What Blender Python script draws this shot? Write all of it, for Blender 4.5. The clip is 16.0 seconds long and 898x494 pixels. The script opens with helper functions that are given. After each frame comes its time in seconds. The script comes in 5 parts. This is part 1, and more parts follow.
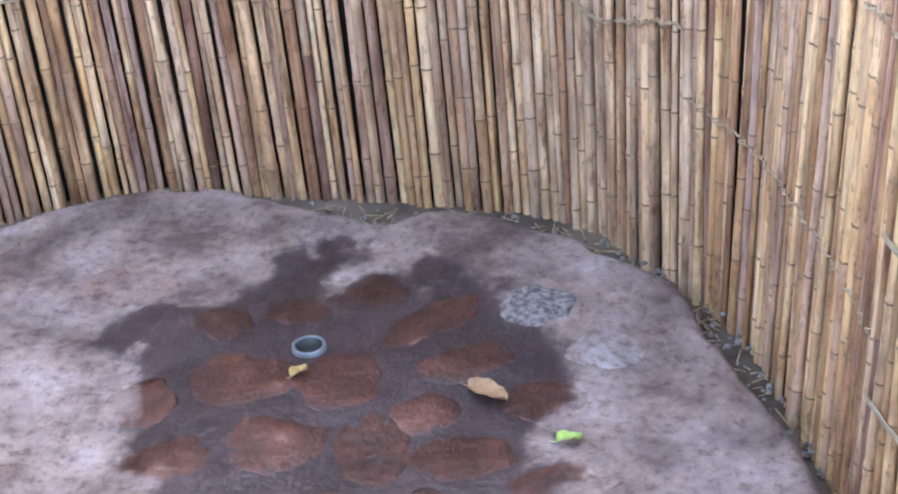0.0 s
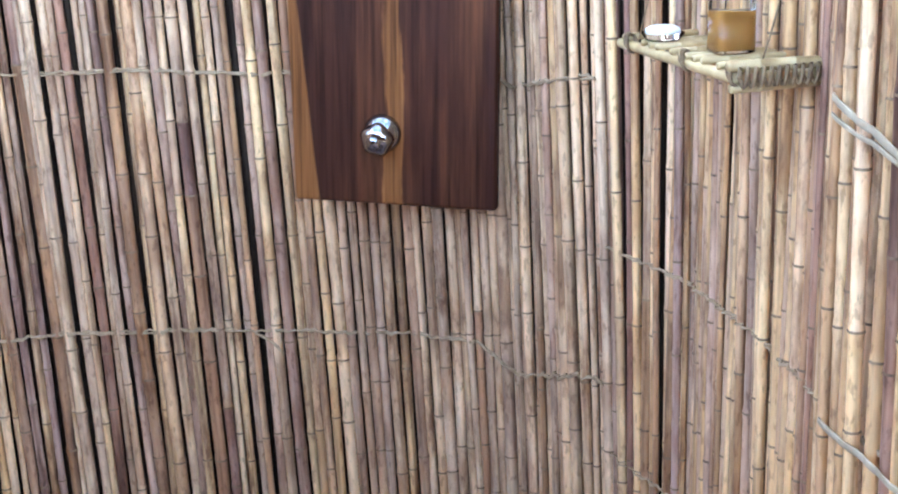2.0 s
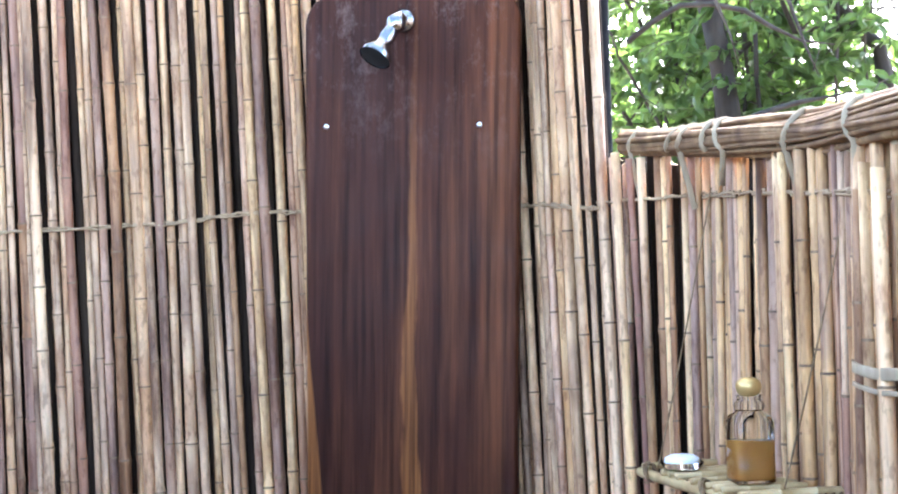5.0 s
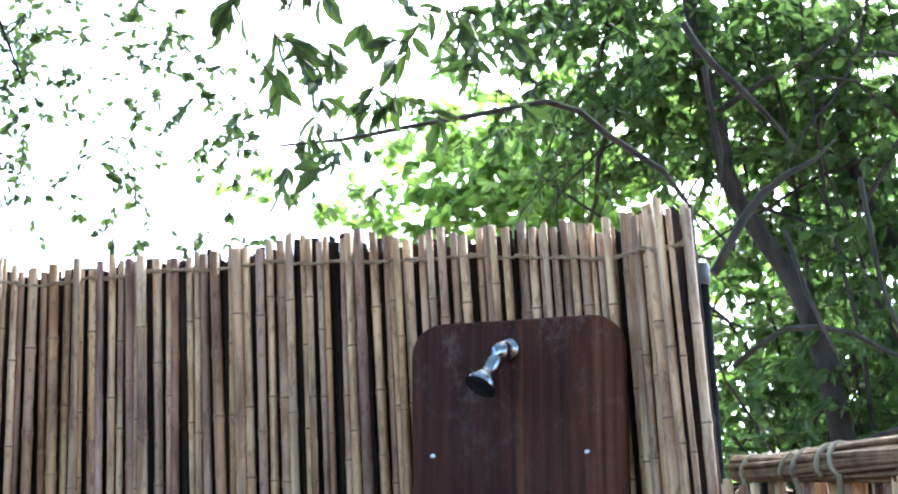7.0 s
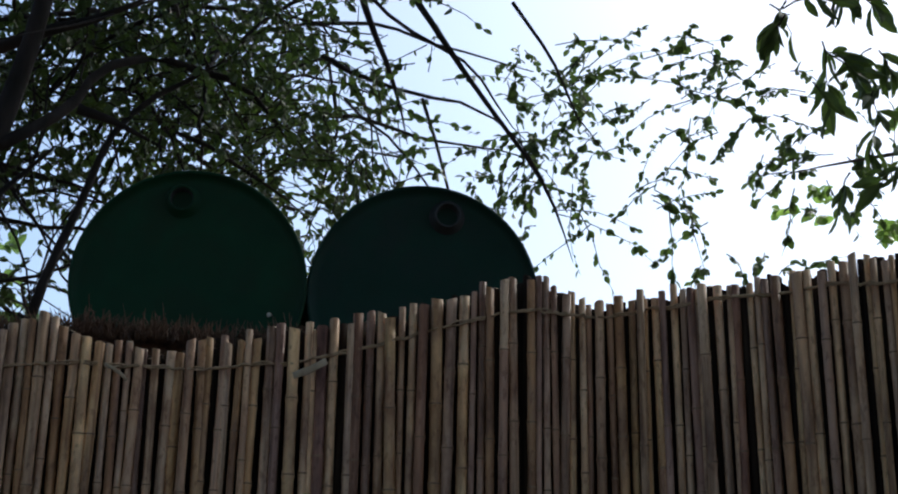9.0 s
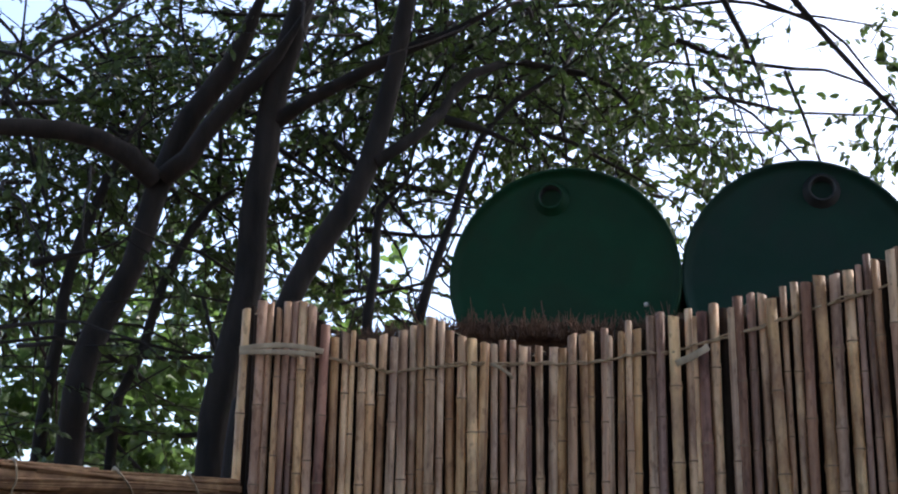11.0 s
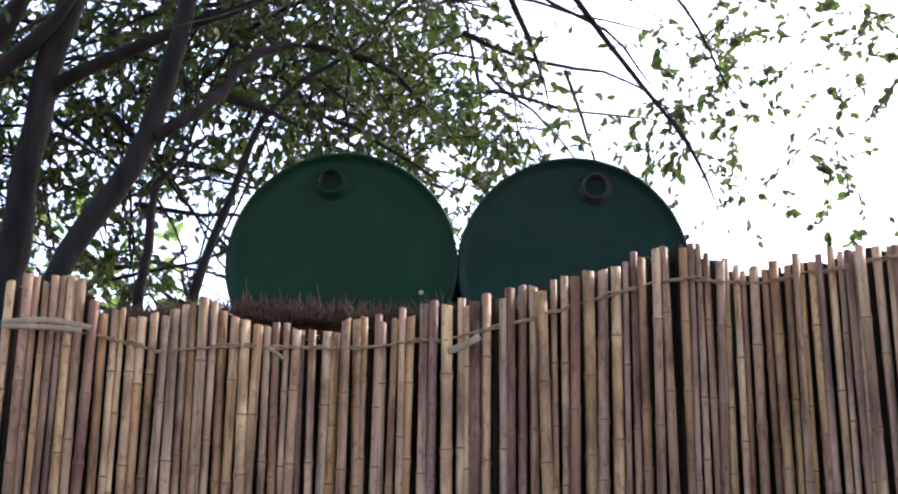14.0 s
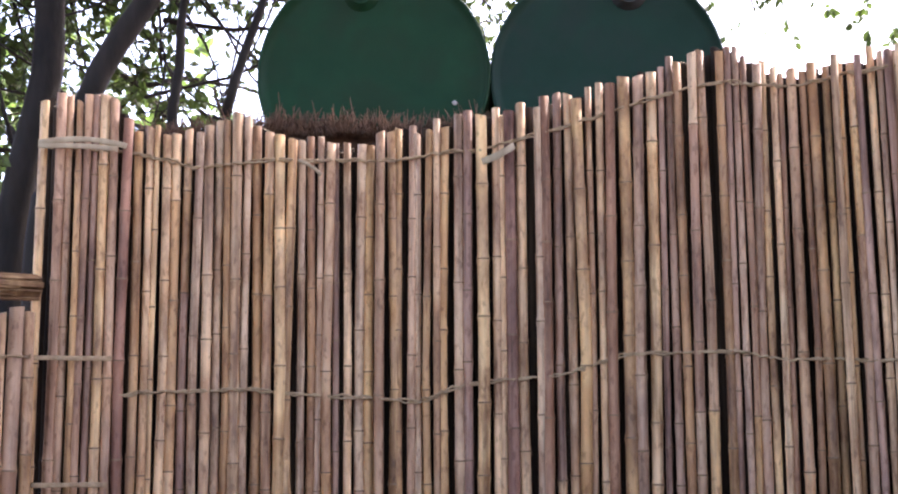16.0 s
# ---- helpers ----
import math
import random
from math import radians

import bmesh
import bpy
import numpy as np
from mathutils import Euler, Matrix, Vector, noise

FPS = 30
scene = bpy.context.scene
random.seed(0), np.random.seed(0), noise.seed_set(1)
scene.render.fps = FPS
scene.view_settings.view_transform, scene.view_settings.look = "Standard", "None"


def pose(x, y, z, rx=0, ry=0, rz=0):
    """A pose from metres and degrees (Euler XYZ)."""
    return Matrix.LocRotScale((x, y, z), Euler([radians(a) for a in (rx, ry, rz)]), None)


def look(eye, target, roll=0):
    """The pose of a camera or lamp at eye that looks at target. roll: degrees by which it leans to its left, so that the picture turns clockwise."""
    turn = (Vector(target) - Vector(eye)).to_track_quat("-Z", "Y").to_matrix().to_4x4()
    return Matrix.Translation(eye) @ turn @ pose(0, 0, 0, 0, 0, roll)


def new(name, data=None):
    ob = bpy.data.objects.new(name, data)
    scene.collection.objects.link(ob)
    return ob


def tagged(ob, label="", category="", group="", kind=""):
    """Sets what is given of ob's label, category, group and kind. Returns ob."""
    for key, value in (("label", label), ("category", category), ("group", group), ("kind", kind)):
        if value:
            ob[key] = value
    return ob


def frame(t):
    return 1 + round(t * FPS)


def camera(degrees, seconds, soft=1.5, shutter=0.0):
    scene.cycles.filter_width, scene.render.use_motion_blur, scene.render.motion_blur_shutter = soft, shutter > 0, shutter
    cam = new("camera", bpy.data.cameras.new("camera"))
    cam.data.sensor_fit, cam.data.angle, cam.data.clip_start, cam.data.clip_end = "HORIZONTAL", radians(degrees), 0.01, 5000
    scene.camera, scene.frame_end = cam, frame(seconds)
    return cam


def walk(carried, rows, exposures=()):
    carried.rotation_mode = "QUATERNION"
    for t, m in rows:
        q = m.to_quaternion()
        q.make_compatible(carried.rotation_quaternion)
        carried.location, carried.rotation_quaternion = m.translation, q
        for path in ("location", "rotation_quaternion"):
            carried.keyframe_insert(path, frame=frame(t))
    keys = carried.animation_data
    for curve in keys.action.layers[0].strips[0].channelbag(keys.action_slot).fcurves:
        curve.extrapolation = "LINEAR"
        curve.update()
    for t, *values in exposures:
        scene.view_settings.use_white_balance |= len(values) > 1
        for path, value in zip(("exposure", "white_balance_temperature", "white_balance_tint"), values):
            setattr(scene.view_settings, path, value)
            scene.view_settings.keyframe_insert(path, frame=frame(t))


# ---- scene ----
# The camera stands in the entrance of the enclosure and turns: seconds, tilt, lean, heading in degrees.
EYE = (0.0, 0.0, 1.5)
PATH = [
    (0, 59.69, 3.23, 2.76),
    (0.5, 60.61, 3.91, -0.10),
    (1, 66.32, 3.02, -0.20),
    (1.5, 70.57, 1.62, -0.00),
    (2, 74.07, 1.77, -0.09),
    (2.5, 76.54, 1.86, 0.03),
    (3, 79.85, 1.47, 0.36),
    (3.2, 80.98, 1.56, 0.38),
    (3.7, 83.78, 1.60, 0.43),
    (4.25, 86.94, 1.47, 0.51),
    (4.8, 90.31, 1.47, 0.65),
    (5.3, 93.69, 1.84, 0.83),
    (5.5, 95.12, 2.09, 0.92),
    (6, 99.71, 0.94, 1.28),
    (6.5, 103.18, 1.57, 2.53),
    (7, 105.29, 1.79, 5.15),
    (7.5, 106.58, 0.72, 8.46),
    (8, 106.89, 0.32, 15.10),
    (8.5, 106.97, -0.38, 20.74),
    (9, 106.46, -1.46, 27.92),
    (9.5, 105.97, -1.63, 32.69),
    (10, 105.98, -1.53, 36.88),
    (10.2, 106.12, -1.46, 38.41),
    (10.7, 106.02, -1.17, 42.09),
    (11.25, 105.52, -0.59, 44.98),
    (11.8, 105.00, -0.09, 45.30),
    (12.3, 104.84, -0.03, 42.17),
    (12.5, 104.88, -0.11, 40.13),
    (13, 104.94, -0.90, 36.00),
    (13.5, 105.08, -1.25, 34.66),
    (14, 105.25, -0.95, 34.46),
    (14.5, 105.11, -0.98, 34.68),
    (15, 103.46, -1.09, 34.73),
    (15.5, 100.47, -1.02, 35.01),
    (16, 97.41, 0.03, 36.11),
]

cam = camera(35.9, 16.0, soft=2.1)
EXPOSURES = [(0.0, 5.5, 6050, 10), (1.0, 5.4, 6050, 10), (3.2, 4.77, 6150, 12), (5.5, 4.32, 5900, 11), (6.0, 4.0, 5780, 7), (6.5, 3.7, 5650, 4), (7.0, 3.05, 5600, 2),
             (7.5, 2.25, 5650, 0), (8.0, 1.6, 5800, 0), (8.5, 0.85, 5900, 0), (9.0, 0.55, 6000, 5), (9.5, 0.65, 6100, 9), (10.2, 1.1, 6150, 12), (11.2, 1.85, 6150, 14),
             (12.3, 2.45, 6300, 18), (13.6, 2.55, 6350, 19), (14.5, 2.4, 6350, 20), (15.4, 2.65, 6500, 22), (16.0, 3.2, 6700, 26)]
walk(cam, [(t, pose(*EYE, rx, ry, rz)) for t, rx, ry, rz in PATH], EXPOSURES)

# ---------------------------------------------------------------- light
world = bpy.data.worlds.new("sky")
scene.world = world
world.use_nodes = True
wn = world.node_tree.nodes
sky = wn.new("ShaderNodeTexSky")
sky.sky_type, sky.sun_disc = "NISHITA", False
sky.sun_elevation, sky.sun_rotation = radians(47), radians(16)
sky.dust_density, sky.air_density = 3.0, 0.8
wn["Background"].inputs[1].default_value = 0.15
world.node_tree.links.new(sky.outputs[0], wn["Background"].inputs[0])
sun = new("sun", bpy.data.lights.new("sun", "SUN"))
sun.data.energy, sun.data.angle, sun.data.color = 2.5, radians(10), (1.0, 0.95, 0.86)
sun.matrix_world = look((2.6, 9.0, 10.0), (0, 0, 0))
scene.view_settings.exposure = 0.0


# ---------------------------------------------------------------- helpers
def smooth(a, b, x):
    x = min(1.0, max(0.0, (x - a) / (b - a)))
    return x * x * (3 - 2 * x)


def lerp_table(table, x):
    """Value at x of a table of (x, y), x rising."""
    if x <= table[0][0]:
        return table[0][1]
    for (x0, y0), (x1, y1) in zip(table, table[1:]):
        if x <= x1:
            return y0 + (y1 - y0) * (x - x0) / (x1 - x0)
    return table[-1][1]


def ring_place(az, dist, z):
    """A place by heading from the entrance (degrees, left positive), distance and height."""
    a = radians(az)
    return Vector((-math.sin(a) * dist, math.cos(a) * dist, z))


def spline(points, step):
    """Points at even steps along a Catmull-Rom curve through the given ones."""
    p = [Vector(q) for q in points]
    p = [2 * p[0] - p[1]] + p + [2 * p[-1] - p[-2]]
    fine = []
    for i in range(1, len(p) - 2):
        for k in range(24):
            t = k / 24
            fine.append(0.5 * ((2 * p[i]) + (p[i + 1] - p[i - 1]) * t + (2 * p[i - 1] - 5 * p[i] + 4 * p[i + 1] - p[i + 2]) * t * t
                               + (3 * p[i] - p[i - 1] - 3 * p[i + 1] + p[i + 2]) * t ** 3))
    fine.append(p[-2])
    out, left = [fine[0].copy()], step
    for a, b in zip(fine, fine[1:]):
        d = (b - a).length
        while d >= left:
            a = a + (b - a) * (left / d)
            d = (b - a).length
            out.append(a.copy())
            left = step
        left -= d
    return out


class Shape:
    """Collects faces and makes one mesh of them."""

    def __init__(self):
        self.v, self.f, self.m = [], [], []

    def tube(self, pts, radii, sides=8, mat=0, caps=True, flat=1.0, turn=0.0):
        pts = [Vector(p) for p in pts]
        base = len(self.v)
        ref = Vector((0.31, 0.83, 0.2)).normalized()
        for i, p in enumerate(pts):
            d = (pts[min(i + 1, len(pts) - 1)] - pts[max(i - 1, 0)]).normalized()
            u = d.cross(ref)
            if u.length < 0.1:
                u = d.cross(Vector((1, 0, 0)))
            u.normalize()
            w = d.cross(u)
            r = radii[i] if hasattr(radii, "__len__") else radii
            for k in range(sides):
                a = 2 * math.pi * k / sides + turn
                self.v.append(p + (u * math.cos(a) + w * math.sin(a) * flat) * r)
        for i in range(len(pts) - 1):
            m = mat[i] if hasattr(mat, "__len__") else mat
            for k in range(sides):
                k2 = (k + 1) % sides
                self.f.append((base + i * sides + k, base + i * sides + k2, base + (i + 1) * sides + k2, base + (i + 1) * sides + k))
                self.m.append(m)
        if caps:
            m0 = mat[0] if hasattr(mat, "__len__") else mat
            m1 = mat[-1] if hasattr(mat, "__len__") else mat
            self.f.append(tuple(base + k for k in reversed(range(sides))))
            self.f.append(tuple(base + (len(pts) - 1) * sides + k for k in range(sides)))
            self.m += [m0, m1]
        return self

    def lathe(self, profile, place=(0, 0, 0), sides=24, axis=None, mat=0):
        """profile: (radius, height along the axis)."""
        o = Vector(place)
        q = Vector((0, 0, 1)).rotation_difference(Vector(axis or (0, 0, 1)))
        base = len(self.v)
        for r, z in profile:
            for k in range(sides):
                a = 2 * math.pi * k / sides
                self.v.append(o + q @ Vector((r * math.cos(a), r * math.sin(a), z)))
        for i in range(len(profile) - 1):
            m = mat[i] if hasattr(mat, "__len__") else mat
            for k in range(sides):
                k2 = (k + 1) % sides
                self.f.append((base + i * sides + k, base + i * sides + k2, base + (i + 1) * sides + k2, base + (i + 1) * sides + k))
                self.m.append(m)
        return self

    def mesh(self, name, mats, soft=True):
        me = bpy.data.meshes.new(name)
        me.from_pydata([tuple(v) for v in self.v], [], self.f)
        for m in mats if isinstance(mats, (list, tuple)) else [mats]:
            me.materials.append(m)
        me.polygons.foreach_set("material_index", self.m)
        me.polygons.foreach_set("use_smooth", [soft] * len(self.f))
        me.update()
        return me


def ribbon(points, width, thick):
    """A flat strip of bark standing on edge along the points."""
    sh = Shape()
    pts = [Vector(p) for p in points]
    for i, p in enumerate(pts):
        d = (pts[min(i + 1, len(pts) - 1)] - pts[max(i - 1, 0)]).normalized()
        out = d.cross(Vector((0, 0, 1))).normalized() * thick / 2
        up = out.cross(d).normalized() * width / 2 * (1 + 0.22 * noise.noise(p * 30))
        sh.v += [p + out + up * 0.8, p + out * 0.6 + up, p - out * 0.6 + up, p - out + up * 0.8, p - out - up * 0.8, p - out * 0.6 - up, p + out * 0.6 - up, p + out - up * 0.8]
    for i in range(len(pts) - 1):
        for k in range(8):
            sh.f.append((i * 8 + k, i * 8 + (k + 1) % 8, i * 8 + 8 + (k + 1) % 8, i * 8 + 8 + k))
            sh.m.append(0)
    last = (len(pts) - 1) * 8
    sh.f += [tuple(reversed(range(8))), tuple(last + k for k in range(8))]
    sh.m += [0, 0]
    return sh


def part(name, shape, mats, parent, label="", soft=True):
    me = shape.mesh(name, mats, soft) if isinstance(shape, Shape) else shape
    ob = new(name, me)
    ob.parent = parent
    if label:
        tagged(ob, label)
    return ob


def thing(name, label, category, place=(0, 0, 0), group="", kind=""):
    ob = new(name)
    ob.location = place
    ob.empty_display_size = 0.1
    return tagged(ob, label, category, group, kind)


# ---------------------------------------------------------------- materials
def material(name):
    m = bpy.data.materials.new(name)
    m.use_nodes = True
    return m, m.node_tree.nodes, m.node_tree.links, m.node_tree.nodes["Principled BSDF"]


def ramp(n, stops):
    r = n.new("ShaderNodeValToRGB")
    el = r.color_ramp.elements
    while len(el) < len(stops):
        el.new(0.5)
    for e, (p, c) in zip(el, stops):
        e.position, e.color = p, (*c, 1)
    return r


def noise_tex(n, l, scale, detail=4, stretch=(1, 1, 1), coord="Object", offset=None, rough=0.55):
    tc = n.new("ShaderNodeTexCoord")
    mp = n.new("ShaderNodeMapping")
    mp.inputs["Scale"].default_value = stretch
    t = n.new("ShaderNodeTexNoise")
    t.inputs["Scale"].default_value, t.inputs["Detail"].default_value, t.inputs["Roughness"].default_value = scale, detail, rough
    l.new(tc.outputs[coord], mp.inputs[0])
    if offset:
        l.new(offset, mp.inputs["Location"])
    l.new(mp.outputs[0], t.inputs[0])
    return t


def mix(n, l, a, b, f, blend="MIX"):
    x = n.new("ShaderNodeMix")
    x.data_type, x.blend_type = "RGBA", blend
    for sock, v in ((x.inputs[0], f), (x.inputs[6], a), (x.inputs[7], b)):
        if isinstance(v, (int, float)):
            sock.default_value = v
        elif isinstance(v, tuple):
            sock.default_value = (*v, 1)
        else:
            l.new(v, sock)
    return x.outputs[2]


def bump(n, l, b, height, strength, dist):
    k = n.new("ShaderNodeBump")
    k.inputs["Strength"].default_value, k.inputs["Distance"].default_value = strength, dist
    l.new(height, k.inputs["Height"])
    l.new(k.outputs[0], b.inputs["Normal"])


def grainy(name, stops, scale, stretch, rough, bump_strength=0.3, bump_dist=0.002, second=None, metal=0.0, spec=0.5):
    """A surface whose colour runs over a ramp by noise, with fine relief."""
    m, n, l, b = material(name)
    t = noise_tex(n, l, scale, 6, stretch)
    r = ramp(n, stops)
    l.new(t.outputs[0], r.inputs[0])
    col = r.outputs[0]
    if second:
        t2 = noise_tex(n, l, second[0], 3)
        r2 = ramp(n, [(0.4, (0, 0, 0)), (0.62, (1, 1, 1))])
        l.new(t2.outputs[0], r2.inputs[0])
        col = mix(n, l, col, second[1], r2.outputs[0])
    l.new(col, b.inputs["Base Color"])
    b.inputs["Roughness"].default_value, b.inputs["Metallic"].default_value = rough, metal
    b.inputs["Specular IOR Level"].default_value = spec
    bump(n, l, b, t.outputs[0], bump_strength, bump_dist)
    return m


def reed_material(name, stops):
    """Dry reed: each cane its own shade, with long fibres, blotches of bleached sheath and mildew."""
    m, n, l, b = material(name)
    info = n.new("ShaderNodeObjectInfo")
    base = ramp(n, stops)
    base.color_ramp.interpolation = "LINEAR"
    l.new(info.outputs["Random"], base.inputs[0])
    shift = n.new("ShaderNodeVectorMath")
    shift.operation = "SCALE"
    shift.inputs[0].default_value = (17.0, 31.0, 47.0)
    l.new(info.outputs["Random"], shift.inputs["Scale"])
    off = shift.outputs[0]
    fibre = noise_tex(n, l, 55, 4, (1, 1, 0.035), offset=off)
    blotch = noise_tex(n, l, 5.5, 5, (1.6, 1.6, 0.55), offset=off, rough=0.7)
    fine = noise_tex(n, l, 90, 3, (1, 1, 0.4), offset=off)
    fr = ramp(n, [(0.32, (0.42, 0.36, 0.32)), (0.48, (0.95, 0.93, 0.92)), (0.7, (1.2, 1.17, 1.1))])
    l.new(fibre.outputs[0], fr.inputs[0])
    col = mix(n, l, base.outputs[0], fr.outputs[0], 1.0, "MULTIPLY")
    sheath = ramp(n, [(0.52, (0, 0, 0)), (0.66, (1, 1, 1))])
    l.new(blotch.outputs[0], sheath.inputs[0])
    k = n.new("ShaderNodeMath")
    k.operation = "MULTIPLY"
    k.inputs[1].default_value = 0.5
    l.new(sheath.outputs[0], k.inputs[0])
    col = mix(n, l, col, (0.27, 0.16, 0.115), k.outputs[0])
    grime = noise_tex(n, l, 3.0, 6, (2.0, 2.0, 0.5), offset=off, rough=0.75)
    gr_ramp = ramp(n, [(0.50, (1, 1, 1)), (0.66, (0.34, 0.27, 0.25))])
    l.new(grime.outputs[0], gr_ramp.inputs[0])
    col = mix(n, l, col, gr_ramp.outputs[0], 0.85, "MULTIPLY")
    spots = ramp(n, [(0.57, (1, 1, 1)), (0.66, (0.34, 0.25, 0.20))])
    l.new(fine.outputs[0], spots.inputs[0])
    col = mix(n, l, col, spots.outputs[0], 0.5, "MULTIPLY")
    stain = noise_tex(n, l, 17, 6, (1.2, 1.2, 0.30), offset=off, rough=0.7)
    st = ramp(n, [(0.36, (1.18, 1.16, 1.12)), (0.5, (1, 1, 1)), (0.58, (0.90, 0.84, 0.80)), (0.69, (0.40, 0.30, 0.25))])
    l.new(stain.outputs[0], st.inputs[0])
    col = mix(n, l, col, st.outputs[0], 1.0, "MULTIPLY")
    joint = noise_tex(n, l, 3.6, 1, (0.02, 0.02, 1.0), offset=off)
    jt = ramp(n, [(0.36, (0.72, 0.67, 0.67)), (0.46, (1.05, 1.04, 1.04)), (0.57, (1.1, 1.09, 1.06)), (0.65, (0.84, 0.75, 0.68))])
    l.new(joint.outputs[0], jt.inputs[0])
    col = mix(n, l, col, jt.outputs[0], 1.0, "MULTIPLY")
    l.new(col, b.inputs["Base Color"])
    b.inputs["Roughness"].default_value = 0.55
    b.inputs["Specular IOR Level"].default_value = 0.4
    bump(n, l, b, fibre.outputs[0], 0.6, 0.003)
    return m


REED = reed_material("dry_reed", [(0.0, (0.347, 0.183, 0.085)), (0.15, (0.612, 0.376, 0.176)), (0.35, (0.755, 0.511, 0.266)), (0.5, (0.592, 0.367, 0.171)), (0.62, (0.428, 0.236, 0.114)),
                                  (0.72, (0.306, 0.150, 0.104)), (0.8, (0.551, 0.347, 0.214)), (0.9, (0.418, 0.261, 0.195)), (1.0, (0.714, 0.492, 0.294))])
# near-black, standing in for shade in the gaps between front canes
GAP_SHADE_REED = grainy("gap_shade_reed", [(0.3, (0.012, 0.008, 0.006)), (0.5, (0.027, 0.018, 0.013)), (0.7, (0.065, 0.044, 0.03))], 40, (1, 1, 0.06), 0.9, 0.4, spec=0.1)
MAUVE_REED = reed_material("mauve_stained_reed", [(0.0, (0.367, 0.193, 0.114)), (0.25, (0.571, 0.367, 0.214)), (0.45, (0.510, 0.318, 0.195)), (0.55, (0.388, 0.241, 0.166)), (0.7, (0.306, 0.159, 0.114)), (0.85, (0.479, 0.318, 0.209)), (1.0, (0.612, 0.415, 0.257))])
PALE_REED = reed_material("bleached_reed", [(0.0, (0.530, 0.318, 0.171)), (0.3, (0.755, 0.511, 0.294)), (0.6, (0.612, 0.405, 0.233)), (0.8, (0.571, 0.396, 0.257)), (1.0, (0.755, 0.531, 0.323))])
NODE = grainy("reed_node", [(0.3, (0.10, 0.055, 0.03)), (0.7, (0.30, 0.19, 0.10))], 60, (1, 1, 1), 0.7)
DARK_TWINE = grainy("dark_bark_lashing", [(0.3, (0.09, 0.05, 0.022)), (0.7, (0.30, 0.19, 0.09))], 70, (1, 1, 1), 0.85, 0.5)
REED_END = grainy("cut_reed_end", [(0.3, (0.22, 0.15, 0.08)), (0.7, (0.45, 0.33, 0.19))], 90, (1, 1, 1), 0.8)
TWINE = grainy("bark_twine", [(0.3, (0.24, 0.15, 0.08)), (0.7, (0.47, 0.33, 0.19))], 60, (1, 1, 1), 0.85, 0.5)
PALE_TWINE = grainy("pale_bark_strip", [(0.3, (0.26, 0.19, 0.115)), (0.7, (0.43, 0.335, 0.215))], 40, (1, 1, 0.2), 0.7, 0.4)
GRASS_RAIL = grainy("bundled_grass", [(0.3, (0.10, 0.046, 0.018)), (0.55, (0.21, 0.112, 0.046)), (0.75, (0.34, 0.205, 0.095))], 30, (1, 1, 1), 0.75, 0.5)
SOIL = grainy("damp_soil", [(0.3, (0.035, 0.022, 0.015)), (0.7, (0.11, 0.075, 0.05))], 22, (1, 1, 1), 0.95, 0.8, 0.01, (3, (0.16, 0.11, 0.075)))
VINE_BARK = grainy("grey_vine_bark", [(0.3, (0.022, 0.018, 0.015)), (0.7, (0.085, 0.070, 0.058))], 14, (1, 1, 0.3), 0.95, 0.9, 0.008)
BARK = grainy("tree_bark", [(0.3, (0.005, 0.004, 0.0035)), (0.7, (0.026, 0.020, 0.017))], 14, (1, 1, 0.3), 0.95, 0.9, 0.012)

def leaf_material(name, dark, light, glow, clear=0.4):
    m, n, l, b = material(name)
    geo = n.new("ShaderNodeNewGeometry")
    r = ramp(n, [(0.0, dark), (0.6, tuple((a + c) / 2 for a, c in zip(dark, light))), (1.0, light)])
    l.new(geo.outputs["Random Per Island"], r.inputs[0])
    l.new(r.outputs[0], b.inputs["Base Color"])
    b.inputs["Roughness"].default_value = 0.45
    tr = n.new("ShaderNodeBsdfTranslucent")
    l.new(mix(n, l, r.outputs[0], glow, 0.6), tr.inputs[0])
    mx = n.new("ShaderNodeMixShader")
    mx.inputs[0].default_value = clear
    l.new(b.outputs[0], mx.inputs[1])
    l.new(tr.outputs[0], mx.inputs[2])
    l.new(mx.outputs[0], n["Material Output"].inputs[0])
    return m


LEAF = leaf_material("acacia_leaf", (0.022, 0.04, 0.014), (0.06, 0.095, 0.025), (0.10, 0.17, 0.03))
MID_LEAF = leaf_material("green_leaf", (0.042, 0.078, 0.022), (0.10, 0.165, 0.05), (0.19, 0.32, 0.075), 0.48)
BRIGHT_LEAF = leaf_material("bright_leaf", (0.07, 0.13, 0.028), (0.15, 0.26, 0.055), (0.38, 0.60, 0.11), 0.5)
GREEN_PAINT = grainy("dark_green_paint", [(0.3, (0.0045, 0.033, 0.014)), (0.7, (0.008, 0.050, 0.021))], 6, (1, 1, 1), 0.55, 0.15, 0.002, (9, (0.009, 0.034, 0.015)), spec=0.15)
BLUE_GREEN_PAINT = grainy("faded_blue_green_paint", [(0.3, (0.005, 0.026, 0.017)), (0.7, (0.009, 0.039, 0.026))], 6, (1, 1, 1), 0.55, 0.15, 0.002, (9, (0.011, 0.029, 0.022)), spec=0.15)
# also fills the bung recess and drain mouth, in place of their shade
BLACK_AND_HOLE_SHADE = grainy("black_and_hole_shade", [(0.3, (0.006, 0.008, 0.008)), (0.7, (0.015, 0.018, 0.018))], 30, (1, 1, 1), 0.6)
